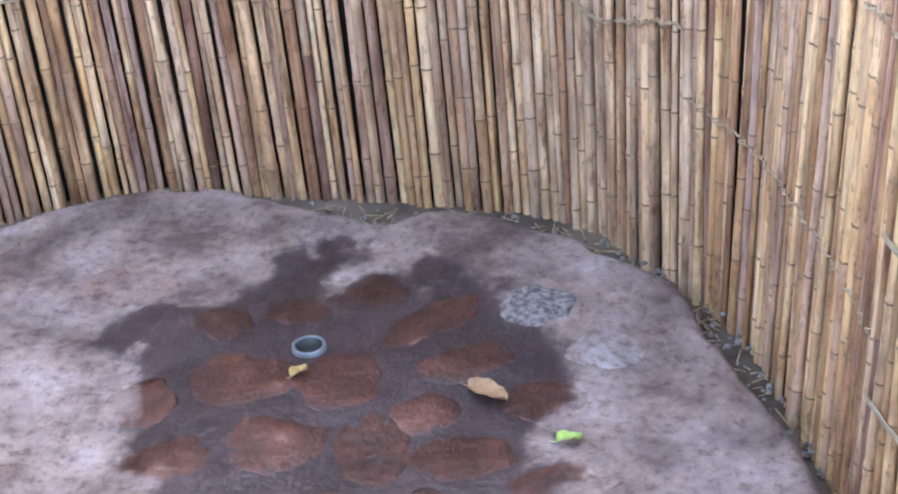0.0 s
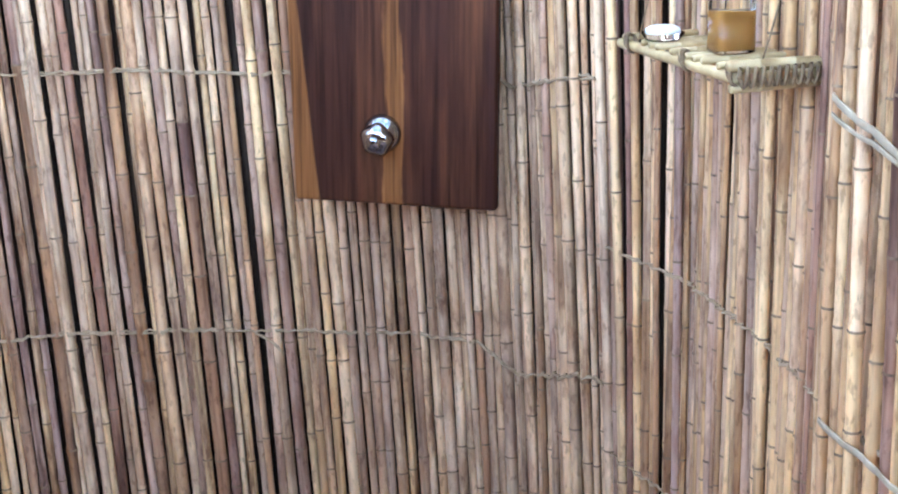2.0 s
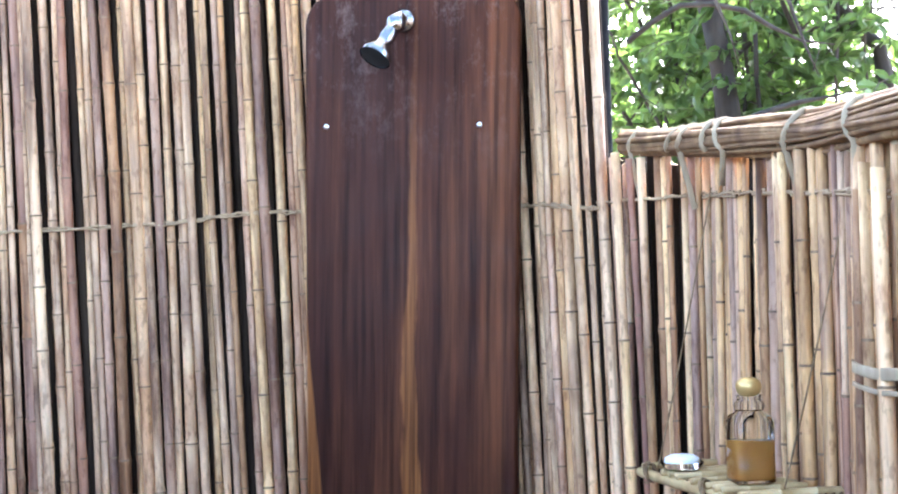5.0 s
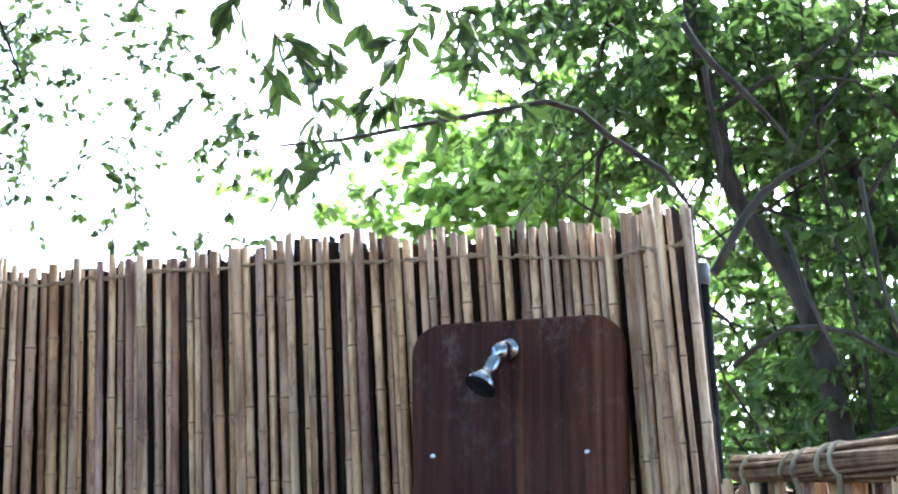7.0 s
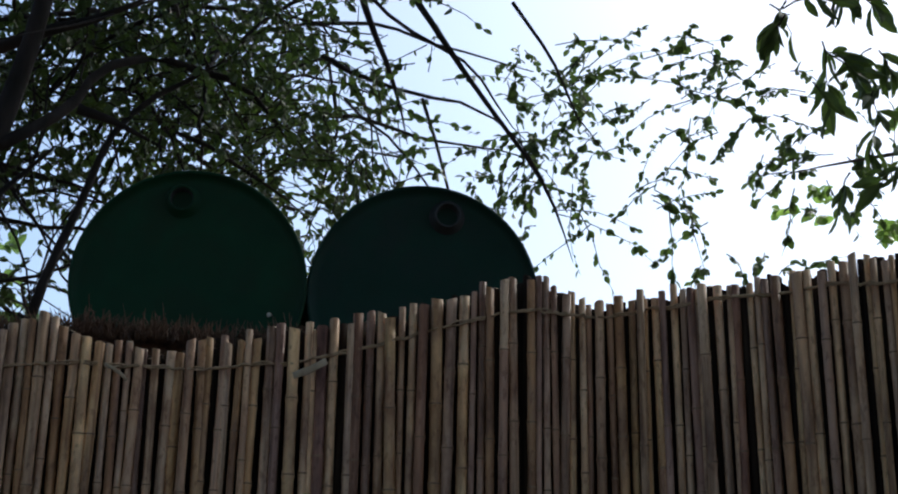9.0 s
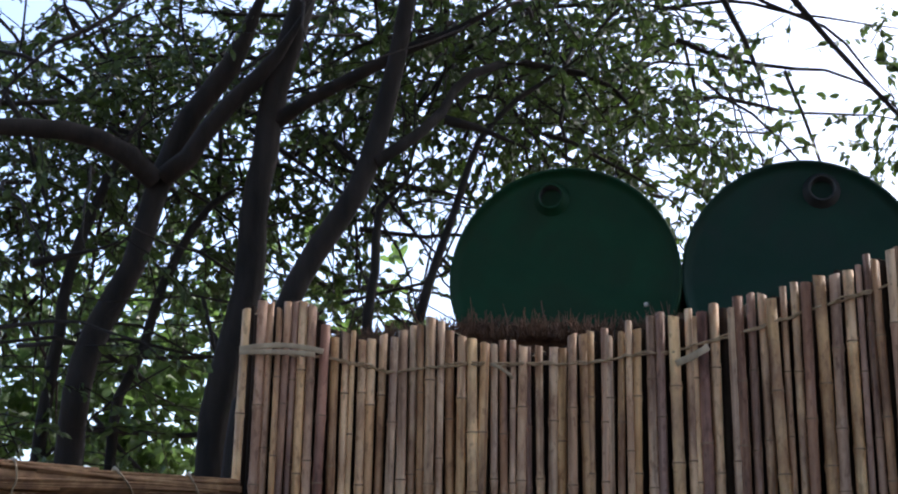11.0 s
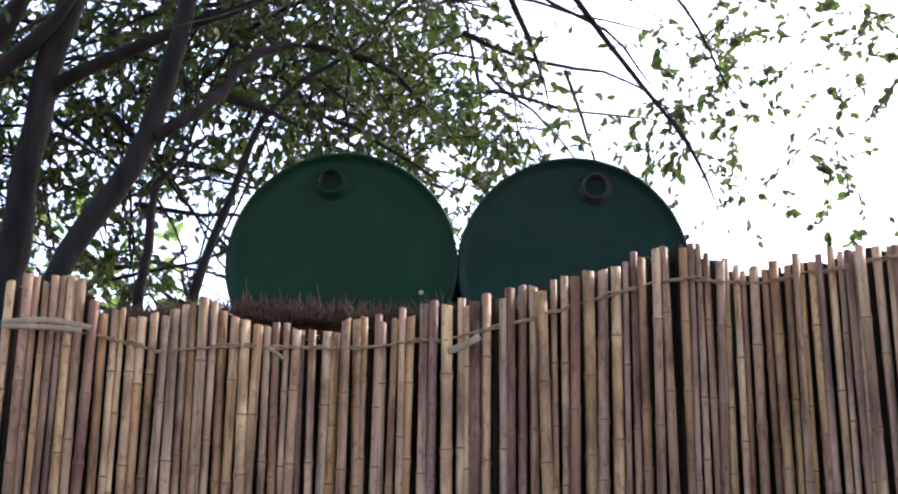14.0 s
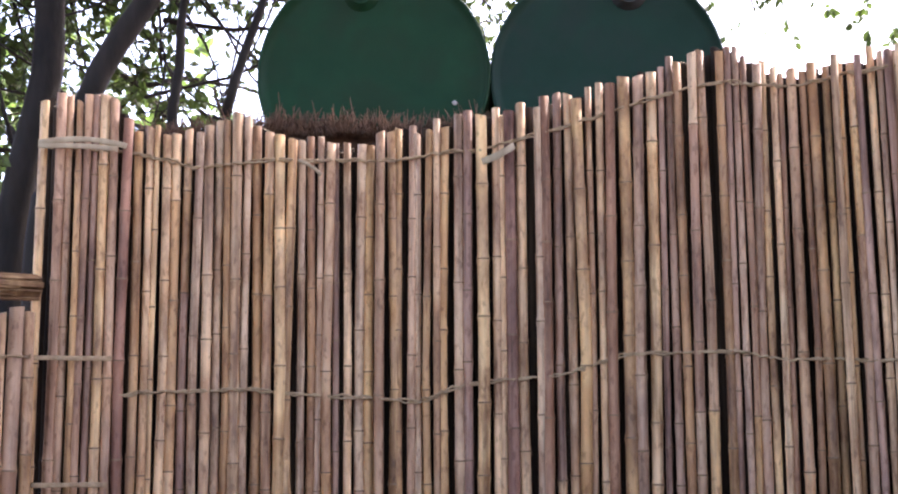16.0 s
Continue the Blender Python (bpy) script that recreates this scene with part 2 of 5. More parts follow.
CHIP = grainy("bare_steel_chip", [(0.3, (0.35, 0.33, 0.3)), (0.7, (0.5, 0.48, 0.44))], 60, (1, 1, 1), 0.6)
DRY_GRASS = grainy("dry_brown_grass", [(0.3, (0.045, 0.022, 0.014)), (0.7, (0.15, 0.08, 0.045))], 30, (1, 1, 1), 0.9)

# ---------------------------------------------------------------- ground
ground = Shape()
N = 60
for j in range(N + 1):
    for i in range(N + 1):
        u, w = (i / N) * 2 - 1, (j / N) * 2 - 1
        x, y = 400 * u * abs(u) ** 2, 400 * w * abs(w) ** 2
        z = -0.02 + 0.02 * noise.noise(Vector((x * 2, y * 2, 0)))
        ground.v.append(Vector((x - 0.4, y + 1.6, z)))
for j in range(N):
    for i in range(N):
        k = j * (N + 1) + i
        ground.f.append((k, k + 1, k + N + 2, k + N + 1))
        ground.m.append(0)
tagged(new("ground", ground.mesh("ground", SOIL)), "dark damp bare soil round the shower floor", "ground", kind="structure")

# ---------------------------------------------------------------- reed walls
rng = random.Random(11)


def reed_mesh(length, seed, bend=1.0, shades=(0.56, 0.14, 0.30)):
    """One cane, 1 m wide units are real: a tapered, slightly bowed tube with swollen nodes and a slant-cut top."""
    r = random.Random(seed)
    rad = 0.0115
    s = Shape()
    pts, radii, mats = [], [], []
    z = 0.0
    bow = [(r.uniform(-0.0036, 0.0036) * bend, r.uniform(-0.006, 0.006) * bend) for _ in range(5)]

    def centre(z):
        f = z / length * 4
        i = min(3, int(f))
        f -= i
        return Vector((bow[i][0] * (1 - f) + bow[i + 1][0] * f, bow[i][1] * (1 - f) + bow[i + 1][1] * f, z))

    nodes = [r.uniform(0.05, 0.25)]
    while nodes[-1] < length - 0.12:
        nodes.append(nodes[-1] + r.uniform(0.12, 0.27))
    nodes = nodes[:-1]
    tint = lambda: r.choices((0, 3, 4), shades)[0]
    stations = [(0.0, 1.0, tint())]
    for nz in nodes:
        k = 1.0 - 0.18 * nz / length
        hue = stations[-1][2] if r.random() < 0.84 else tint()
        stations += [(nz - 0.016, k * 1.0, stations[-1][2]), (nz - 0.004, k * 1.10, stations[-1][2]), (nz - 0.0015, k * 1.17, 1), (nz + 0.002, k * 1.11, hue), (nz + 0.013, k * 0.96, hue)]
    stations.append((length, 0.82, 0))
    for z, k, m in stations:
        pts.append(centre(z))
        radii.append(rad * k)
        mats.append(m)
    s.tube(pts, radii, 8, mats[:-1], caps=False)
    top = len(s.v) - 8
    tilt = r.uniform(-0.5, 0.5)
    for k in range(8):
        s.v[top + k].z += (s.v[top + k].x - pts[-1].x) * tilt
    s.f.append(tuple(top + k for k in range(8)))
    s.m.append(2)
    return s.mesh("reed", [REED, NODE, REED_END, MAUVE_REED, PALE_REED])


TALL = [reed_mesh(2.30, 100 + i) for i in range(26)]
PALE_TALL = [reed_mesh(2.30, 500 + i, 1.0, (0.30, 0.04, 0.66)) for i in range(12)]
LOW = [reed_mesh(1.72, 200 + i) for i in range(18)]
TALL_STRAIGHT = [reed_mesh(2.30, 300 + i, 0.2) for i in range(8)]
LOW_STRAIGHT = [reed_mesh(1.72, 400 + i, 0.2) for i in range(8)]

NORTH = [(0.278, 2.366), (0.20, 2.50), (0.125, 2.635), (0.03, 2.70), (-0.07, 2.74), (-0.33, 2.795), (-0.61, 2.84), (-0.98, 2.87), (-1.25, 2.75), (-1.55, 2.6),
         (-1.89, 2.36), (-2.15, 2.08), (-2.38, 1.80)]
EAST = [(0.272, 2.405), (0.33, 2.30), (0.377, 2.19), (0.425, 1.97), (0.455, 1.79), (0.49, 1.55), (0.54, 1.3), (0.60, 1.05)]
WEST = [(-2.33, 1.76), (-2.38, 1.5), (-2.36, 1.2), (-2.30, 0.9)]
# heights of the tall wall's top by heading from the entrance
TOP = [(-6.5, 2.235), (-3.2, 2.285), (-3.0, 2.265), (0.8, 2.30), (5, 2.29), (8.2, 2.325), (10.1, 2.32), (11.6, 2.305), (14.2, 2.31), (17.8, 2.305), (21.7, 2.27),
       (23.3, 2.31), (24.4, 2.335), (26.8, 2.30), (29.7, 2.25), (33.1, 2.20), (34.8, 2.195), (36.9, 2.165), (38.4, 2.155), (39.3, 2.125), (42.4, 2.13),
       (44.6, 2.175), (47.4, 2.135), (49.4, 2.135), (49.8, 2.20), (52.6, 2.195)]


def heading(p):
    return math.degrees(math.atan2(-p[0], p[1]))


def inward(path, i):
    a, b = path[max(0, i - 1)], path[min(len(path) - 1, i + 1)]
    d = (b - a).normalized()
    n = Vector((d.y, -d.x, 0))
    if n.dot(Vector((-0.5, 1.6, 0)) - path[i]) < 0:
        n = -n
    return n


LEAN = [(-18, -1.5), (-9, -0.5), (-6.5, 2.4), (0, 1.6), (6, 1.7), (16, 1.6), (24, 0.3), (40, 0.2), (53, -0.3)]


def row_of_reeds(wall, plan, meshes, length, height, spacing, back, gaps=(), jitter=0.006, r0=0.7, r1=1.45, joined=False):
    """Canes side by side along the plan; a joined row behind paints gap shade."""
    path = spline([(x, y, 0) for x, y in plan], 0.004)
    s, before, az, fronts, verts, faces, mats = 0.0, 0.0, heading(plan[0]), [], [], [], []
    total = (len(path) - 1) * 0.004
    while s < total:
        k = rng.choice([rng.uniform(r0, r1), rng.uniform(0.5 * (r0 + r1) - 0.15, 0.5 * (r0 + r1) + 0.15)])
        k *= 1.0 if joined else 1.0 + 0.16 * smooth(20, 28, az)
        half = 0.0105 * k
        if joined:
            s += (before + half) * spacing
        else:
            low, high = (-0.0005, 0.0035) if az < 1.5 else (0.002, 0.0058) if az < 28 else (0.0004, 0.0028)
            s += before + half + spacing * (rng.uniform(low, high) if rng.random() > 0.08 else -0.003)
        before = half
        i = min(len(path) - 1, int(s / 0.004))
        p, n = path[i], inward(path, i)
        az = heading(p)
        h = height(az) + rng.uniform(-0.016, 0.012) - (0.006 if joined else 0)
        place = p - n * (back + rng.uniform(-jitter, jitter))
        tip = radians(lerp_table(LEAN, az) + rng.gauss(0, 0.07) * (0.3 if joined else 1.0))
        along = Vector((0, 0, 1)).cross(n)
        along = along if heading(p + along * 0.1) > az else -along
        chink = any(a < heading(p + along * math.tan(tip) * 2.0) < b for a, b in gaps)
        if chink and not joined:
            continue
        if chink:
            h = min(h, 2.16)
        up = (Vector((0, 0, 1)) + along * math.tan(tip) + n * rng.gauss(0, 0.004)).normalized()
        m = (Matrix.Translation((place.x, place.y, -0.03)) @ Vector((0, 0, 1)).rotation_difference(up).to_matrix().to_4x4()
             @ Matrix.Rotation(rng.uniform(0, 6.28), 4, "Z") @ Matrix.Diagonal((k, k, (h + 0.03) / length, 1)))
        me = rng.choice(PALE_TALL if meshes is TALL and az < 1.5 else meshes)
        if joined:
            o = len(verts)
            verts += [m @ v.co for v in me.vertices]
            faces += [tuple(o + v for v in f.vertices) for f in me.polygons]
            mats += [f.material_index for f in me.polygons]
            continue
        ob = new("reed", me)
        ob.parent = wall
        ob.matrix_basis = m
        fronts.append((place, n, k, along * math.tan(tip)))
    if joined:
        # backing row in the dark colour that paints shade between the canes
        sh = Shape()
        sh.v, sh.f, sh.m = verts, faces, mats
        tagged(part("reed_backing", sh, [GAP_SHADE_REED, GAP_SHADE_REED, REED_END, GAP_SHADE_REED, GAP_SHADE_REED], wall, "dense row of reeds, coloured dark for gap shade"), kind="stuff")
    return fronts


def binding(wall, fronts, height, label, thick=0.0025, sag=0.006, mat=None, a0=-99, a1=99):
    """Twine laced along the wall, bulging over each cane and dipping between them."""
    for strand in (0, 1):
        pts = []
        for i, (p, n, k, lean) in enumerate(fronts):
            az = heading(p)
            if not a0 <= az <= a1:
                continue
            z = height(az) + (strand - 0.5) * thick * 1.2 + sag * noise.noise(Vector((az * 0.35, 3.7 + height(0), 0))) + rng.uniform(-0.002, 0.002)
            out = 0.0115 * k * 1.06 + thick * (1.5 if (i + strand) % 2 else 0.7)
            p = p + lean * z
            pts.append(p + n * out + Vector((0, 0, z)))
            if i + 1 < len(fronts):
                q = fronts[i + 1][0] + fronts[i + 1][3] * z
                pts.append((p + q) / 2 + n * (0.004 + thick) + Vector((0, 0, z + rng.uniform(-0.003, 0.003))))
        if len(pts) > 2:
            part("binding", Shape().tube(pts, thick, 6), mat or TWINE, wall, label if strand == 0 else "")


north = thing("wall_north", "tall wall of dry upright reeds laced with bark twine", "reed wall", kind="structure")
TOP_NORTH = lambda a: lerp_table(TOP, a)
f_north = row_of_reeds(north, NORTH, TALL, 2.30, TOP_NORTH, 1.0, 0.006, gaps=[(-4.5, -4.15)], jitter=0.006, r0=0.55, r1=1.25)
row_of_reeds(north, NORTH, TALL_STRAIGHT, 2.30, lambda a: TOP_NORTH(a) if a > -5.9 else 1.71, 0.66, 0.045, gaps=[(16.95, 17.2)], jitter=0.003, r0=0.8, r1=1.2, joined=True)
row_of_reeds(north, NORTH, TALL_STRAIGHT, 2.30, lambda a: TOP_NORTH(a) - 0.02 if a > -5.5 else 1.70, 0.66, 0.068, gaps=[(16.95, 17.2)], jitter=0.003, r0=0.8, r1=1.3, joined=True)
TIE1 = [(-6.1, 2.16), (-2.6, 2.20), (1.8, 2.235), (6.7, 2.245), (11, 2.265), (15.4, 2.265), (18.7, 2.255), (21.4, 2.235), (24.4, 2.25), (27.3, 2.22), (29.7, 2.18),
        (34.5, 2.11), (38.8, 2.085), (42.8, 2.08), (46.3, 2.055), (49.8, 2.085), (52.3, 2.085)]
TIE2 = [(-6.5, 1.635), (-2.5, 1.655), (7, 1.66), (12, 1.645), (18.4, 1.64), (21.9, 1.642), (24.1, 1.662), (28.7, 1.652), (31, 1.615), (35.3, 1.59), (37.1, 1.557), (44.2, 1.578), (49.4, 1.568)]
TIE3 = [(-6.4, 1.11), (-3.1, 1.06), (-1.9, 1.09), (7.1, 1.08), (12, 1.085), (18.7, 1.08), (49, 1.05)]
TIE4 = [(-6.1, 0.545), (-2.8, 0.47), (-1.3, 0.525), (2.7, 0.53), (10, 0.525), (19.5, 0.50), (49, 0.5)]
for table, last in ((TIE1, 53), (TIE2, 49.6), (TIE3, 53), (TIE4, 53)):
    binding(north, f_north, lambda a, tb=table: lerp_table(tb, a), "twisted brown bark twine", a1=last)

east = thing("wall_east", "low side wall of fine dry reeds under a grass rail", "reed wall", kind="structure")
TOP_EAST = lambda a: lerp_table([(-17, 1.655), (-7, 1.722)], a)
f_east = row_of_reeds(east, EAST, LOW, 1.72, TOP_EAST, 0.6, 0.0, r0=0.45, r1=1.0)
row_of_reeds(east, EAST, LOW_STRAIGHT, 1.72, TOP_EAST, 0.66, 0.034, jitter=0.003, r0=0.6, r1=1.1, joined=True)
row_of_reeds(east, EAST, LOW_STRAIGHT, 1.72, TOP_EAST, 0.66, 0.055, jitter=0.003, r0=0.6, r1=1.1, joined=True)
for hz in ([(-17, 1.59), (-10, 1.635), (-6.7, 1.645)], [(-17, 0.80), (-6.3, 0.805)], [(-17, 0.35), (-6.3, 0.41)]):
    binding(east, f_east, lambda a, tb=hz: lerp_table(tb, a), "twisted brown bark twine", thick=0.002)

west = thing("wall_west", "low side wall of dry reeds under a bound rail", "reed wall", kind="structure")
f_west = row_of_reeds(west, WEST, LOW, 1.72, lambda a: 1.74, 1.0, 0.0)
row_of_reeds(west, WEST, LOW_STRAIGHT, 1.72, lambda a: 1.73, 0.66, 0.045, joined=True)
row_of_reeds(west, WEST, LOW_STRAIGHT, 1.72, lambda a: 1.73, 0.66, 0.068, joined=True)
binding(west, f_west, lambda a: 1.64, "twisted brown bark twine")

# unseen wall added behind the entrance, closing it and cutting light from there
south = thing("unseen_wall_south", "low plain reed wall behind the entrance, unseen, added to cut light", "reed wall", kind="structure")
row_of_reeds(south, [(-2.30, 0.85), (-2.1, -0.1), (-1.5, -1.1), (-0.5, -1.5), (0.6, -1.2), (1.2, -0.4)], LOW, 1.72, lambda a: 1.72, 0.95, 0.0, r0=0.9, r1=1.4, joined=True)
row_of_reeds(south, [(-2.36, 0.85), (-2.16, -0.12), (-1.54, -1.15), (-0.5, -1.56), (0.63, -1.25), (1.25, -0.42)], LOW, 1.72, lambda a: 1.72, 0.8, 0.0, r0=0.9, r1=1.4, joined=True)

# ---------------------------------------------------------------- drums behind the wall
def drum(name, az, mat, label, z, radius=0.303, dist=3.50, aim=33.0, bung=(0.0, 0.8), ring=None, chipped=(-0.69, -0.24)):
    o = ring_place(az, dist, z)
    d = ring_place(aim, 1.0, 0)
    th = thing(name, label, "oil drum", o, group="water drums on the stand")
    R = radius
    prof = [(0, 0.012), (R - 0.03, 0.012), (R - 0.012, 0.008), (R - 0.010, -0.004), (R - 0.003, -0.008), (R, -0.003), (R, 0.01), (R - 0.006, 0.02),
            (R - 0.008, 0.28), (R - 0.002, 0.29), (R + 0.004, 0.30), (R - 0.002, 0.31), (R - 0.008, 0.32), (R - 0.008, 0.58), (R + 0.004, 0.60), (R - 0.008, 0.62),
            (R - 0.006, 0.86), (R, 0.87), (R, 0.885), (R - 0.01, 0.885), (R - 0.012, 0.875), (0, 0.872)]
    part("shell", Shape().lathe(prof, (0, 0, 0), 64, d), mat, th)
    side = Vector((0, 0, 1)).cross(d).normalized()
    c = side * bung[0] * R + Vector((0, 0, bung[1] * R)) + d * 0.010
    # inner faces coloured black for the shade in the recess
    collar = part("bung", Shape().lathe([(0.048, 0.004), (0.046, -0.004), (0.037, -0.006), (0.036, -0.026), (0.033, -0.028), (0.029, -0.026), (0.027, 0.002), (0.0, 0.003)], c, 28, d, [0, 0, 0, 0, 0, 1, 1]),
                  [ring or mat, BLACK_AND_HOLE_SHADE], th, "threaded bung collar, recess coloured black for its shade")
    chip = side * chipped[0] * R + Vector((0, 0, chipped[1] * R)) + d * 0.0115
    part("paint_chip", Shape().lathe([(0.0, -0.002), (0.006, -0.002), (0.007, 0.001)], chip, 7, d), CHIP, th, "bare pale chip in the paint")
    return th


drum("oil_drum", 39.3, GREEN_PAINT, "dark green steel drum lying on its side", 2.402, bung=(0.11, 0.73))
# this collar is black throughout, standing in for a dark open hole
drum("oil_drum", 29.4, BLUE_GREEN_PAINT, "faded blue-green steel drum lying on its side", 2.398, bung=(-0.19, 0.73), ring=BLACK_AND_HOLE_SHADE, chipped=(-0.3, -0.75))

# ---------------------------------------------------------------- trees
WEST_LIMBS = []
WEST_LIMBS.append((0.0663, 0.0428, [(-3.79, 2.78, -0.2), (-3.79, 2.78, 2.02), (-3.78, 2.79, 2.3), (-3.74, 2.84, 2.62), (-3.74, 2.85, 2.89), (-3.72, 2.87, 3.1), (-3.71, 2.89, 3.32), (-3.68, 2.92, 3.52), (-3.64, 2.97, 3.8), (-3.62, 3.0, 4.08)]))
WEST_LIMBS.append((0.0605, 0.0286, [(-3.58, 2.72, -0.2), (-3.58, 2.72, 2.01), (-3.54, 2.76, 2.27), (-3.47, 2.83, 2.56), (-3.4, 2.89, 2.75), (-3.33, 2.95, 2.91), (-3.28, 2.99, 3.07), (-3.25, 3.02, 3.28), (-3.21, 3.04, 3.49), (-3.17, 3.07, 3.76), (-3.09, 3.13, 4.03)]))
WEST_LIMBS.append((0.0659, 0.0354, [(-4.22, 2.5, -0.2), (-4.22, 2.5, 1.99), (-4.21, 2.49, 2.12), (-4.19, 2.5, 2.35), (-4.15, 2.55, 2.56), (-4.1, 2.61, 2.74), (-4.07, 2.64, 2.93), (-4.04, 2.67, 3.09), (-3.99, 2.73, 3.3), (-3.93, 2.8, 3.46), (-3.87, 2.86, 3.61), (-3.81, 2.92, 3.86)]))
WEST_LIMBS.append((0.0417, 0.0339, [(-4.02, 2.63, 3.06), (-4.02, 2.55, 3.11), (-4.06, 2.41, 3.16), (-4.1, 2.26, 3.16), (-4.17, 2.04, 3.13), (-4.23, 1.8, 3.2)]))
WEST_LIMBS.append((0.0375, 0.0239, [(-4.01, 2.64, 3.06), (-3.92, 2.69, 3.13), (-3.84, 2.74, 3.27), (-3.74, 2.81, 3.39), (-3.64, 2.88, 3.54), (-3.55, 2.93, 3.73)]))
WEST_LIMBS.append((0.0306, 0.0153, [(-3.71, 2.89, 3.25), (-3.62, 2.92, 3.3), (-3.52, 2.97, 3.34), (-3.37, 3.05, 3.41), (-3.23, 3.13, 3.49), (-3.08, 3.21, 3.55), (-2.9, 3.31, 3.68)]))
WEST_LIMBS.append((0.0229, 0.0098, [(-3.24, 2.98, 3.02), (-3.2, 3.11, 3.14), (-3.18, 3.23, 3.26), (-3.19, 3.31, 3.39), (-3.17, 3.42, 3.49), (-3.11, 3.57, 3.54), (-3.07, 3.69, 3.54), (-2.98, 3.85, 3.52), (-2.93, 3.97, 3.45), (-2.89, 4.08, 3.34)]))
WEST_LIMBS.append((0.018, 0.0083, [(-3.28, 3.23, 2.54), (-3.27, 3.28, 2.73), (-3.25, 3.34, 2.94), (-3.22, 3.4, 3.12), (-3.19, 3.47, 3.27), (-3.13, 3.56, 3.41), (-3.05, 3.67, 3.51), (-2.95, 3.79, 3.63)]))
WEST_LIMBS.append((0.0215, 0.0088, [(-3.16, 3.2, 3.23), (-3.09, 3.28, 3.2), (-3.01, 3.34, 3.15), (-2.91, 3.43, 3.1)]))
WEST_LIMBS.append((0.0359, 0.014, [(-3.4, 3.09, -0.2), (-3.4, 3.09, 2.34), (-3.4, 3.09, 2.55), (-3.39, 3.11, 2.74), (-3.38, 3.12, 2.92), (-3.3, 3.21, 3.07), (-3.23, 3.27, 3.22)]))
WEST_LIMBS.append((0.0376, 0.0203, [(-4.44, 2.52, -0.2), (-4.44, 2.52, 2.22), (-4.44, 2.54, 2.52), (-4.45, 2.57, 2.75), (-4.45, 2.61, 2.98), (-4.42, 2.7, 3.22), (-4.38, 2.81, 3.47)]))
WEST_LIMBS.append((0.0316, 0.0158, [(-4.4, 2.78, -0.2), (-4.4, 2.78, 2.12), (-4.36, 2.83, 2.46), (-4.32, 2.9, 2.77), (-4.26, 2.99, 3.03), (-4.18, 3.09, 3.17), (-4.08, 3.23, 3.16)]))
WEST_LIMBS.append((0.0146, 0.0073, [(-4.22, 2.28, 2.71), (-4.19, 2.35, 2.73), (-4.09, 2.51, 2.79), (-4.04, 2.58, 2.84)]))
WEST_LIMBS.append((0.0096, 0.0054, [(-3.17, 3.74, 3.32), (-3.1, 3.83, 3.29), (-3.03, 3.91, 3.23), (-2.88, 4.06, 3.12), (-2.81, 4.14, 3.04)]))
WEST_LIMBS.append((0.0169, 0.0069, [(-2.81, 4.37, 4.16), (-2.75, 4.45, 3.89), (-2.69, 4.53, 3.63), (-2.65, 4.59, 3.38)]))
WEST_LIMBS.append((0.0161, 0.0059, [(-2.67, 4.58, 4.14), (-2.53, 4.68, 3.9), (-2.38, 4.78, 3.66), (-2.22, 4.88, 3.39), (-2.13, 4.94, 3.13), (-2.09, 4.98, 2.92)]))
WEST_LIMBS.append((0.0103, 0.0048, [(-2.9, 4.44, 4.25), (-2.78, 4.57, 4.09), (-2.53, 4.77, 3.91), (-2.38, 4.9, 3.67), (-2.25, 5.02, 3.5)]))
WEST_LIMBS.append((0.0095, 0.0049, [(-2.4, 4.95, 4.25), (-2.21, 5.07, 3.93), (-2.14, 5.14, 3.71), (-1.99, 5.24, 3.48)]))
EAST_LIMBS = []
EAST_LIMBS.append((0.0333, 0.064, [(0.63, 5.87, 4.44), (0.68, 5.86, 3.98), (0.72, 5.86, 3.68), (0.75, 5.85, 3.35), (0.88, 5.83, 3.07), (1.0, 5.82, 2.82), (1.07, 5.8, 2.55), (1.11, 5.79, 2.23), (1.12, 5.79, 1.91), (1.12, 5.79, -0.2)]))
EAST_LIMBS.append((0.0269, 0.039, [(1.43, 6.03, 4.48), (1.35, 6.02, 3.91), (1.3, 6.0, 3.68), (1.33, 5.97, 3.34), (1.43, 5.92, 3.06), (1.54, 5.86, 2.81), (1.64, 5.8, 2.57), (1.77, 5.73, 2.17), (1.77, 5.73, -0.2)]))
EAST_LIMBS.append((0.0057, 0.0137, [(-1.06, 4.27, 3.04), (-0.73, 4.35, 3.09), (-0.5, 4.4, 3.13), (-0.24, 4.43, 3.18), (0.02, 4.45, 3.21), (0.19, 4.46, 3.09), (0.34, 4.46, 2.96), (0.41, 4.47, 2.88), (0.48, 4.47, 2.72)]))
EAST_LIMBS.append((0.0191, 0.0133, [(0.55, 4.87, 2.69), (0.69, 4.9, 2.9), (0.85, 4.93, 3.05), (1.01, 4.95, 3.14), (1.08, 4.98, 3.29)]))
EAST_LIMBS.append((0.0113, 0.009, [(0.63, 5.16, 2.39), (0.78, 5.14, 2.51), (0.89, 5.12, 2.53), (1.09, 5.08, 2.47), (1.2, 5.06, 2.38), (1.42, 5.0, 2.33)]))
EAST_LIMBS.append((0.0087, 0.0065, [(0.82, 4.93, 2.83), (0.88, 4.92, 2.61), (0.95, 4.91, 2.4), (0.98, 4.9, 2.25)]))
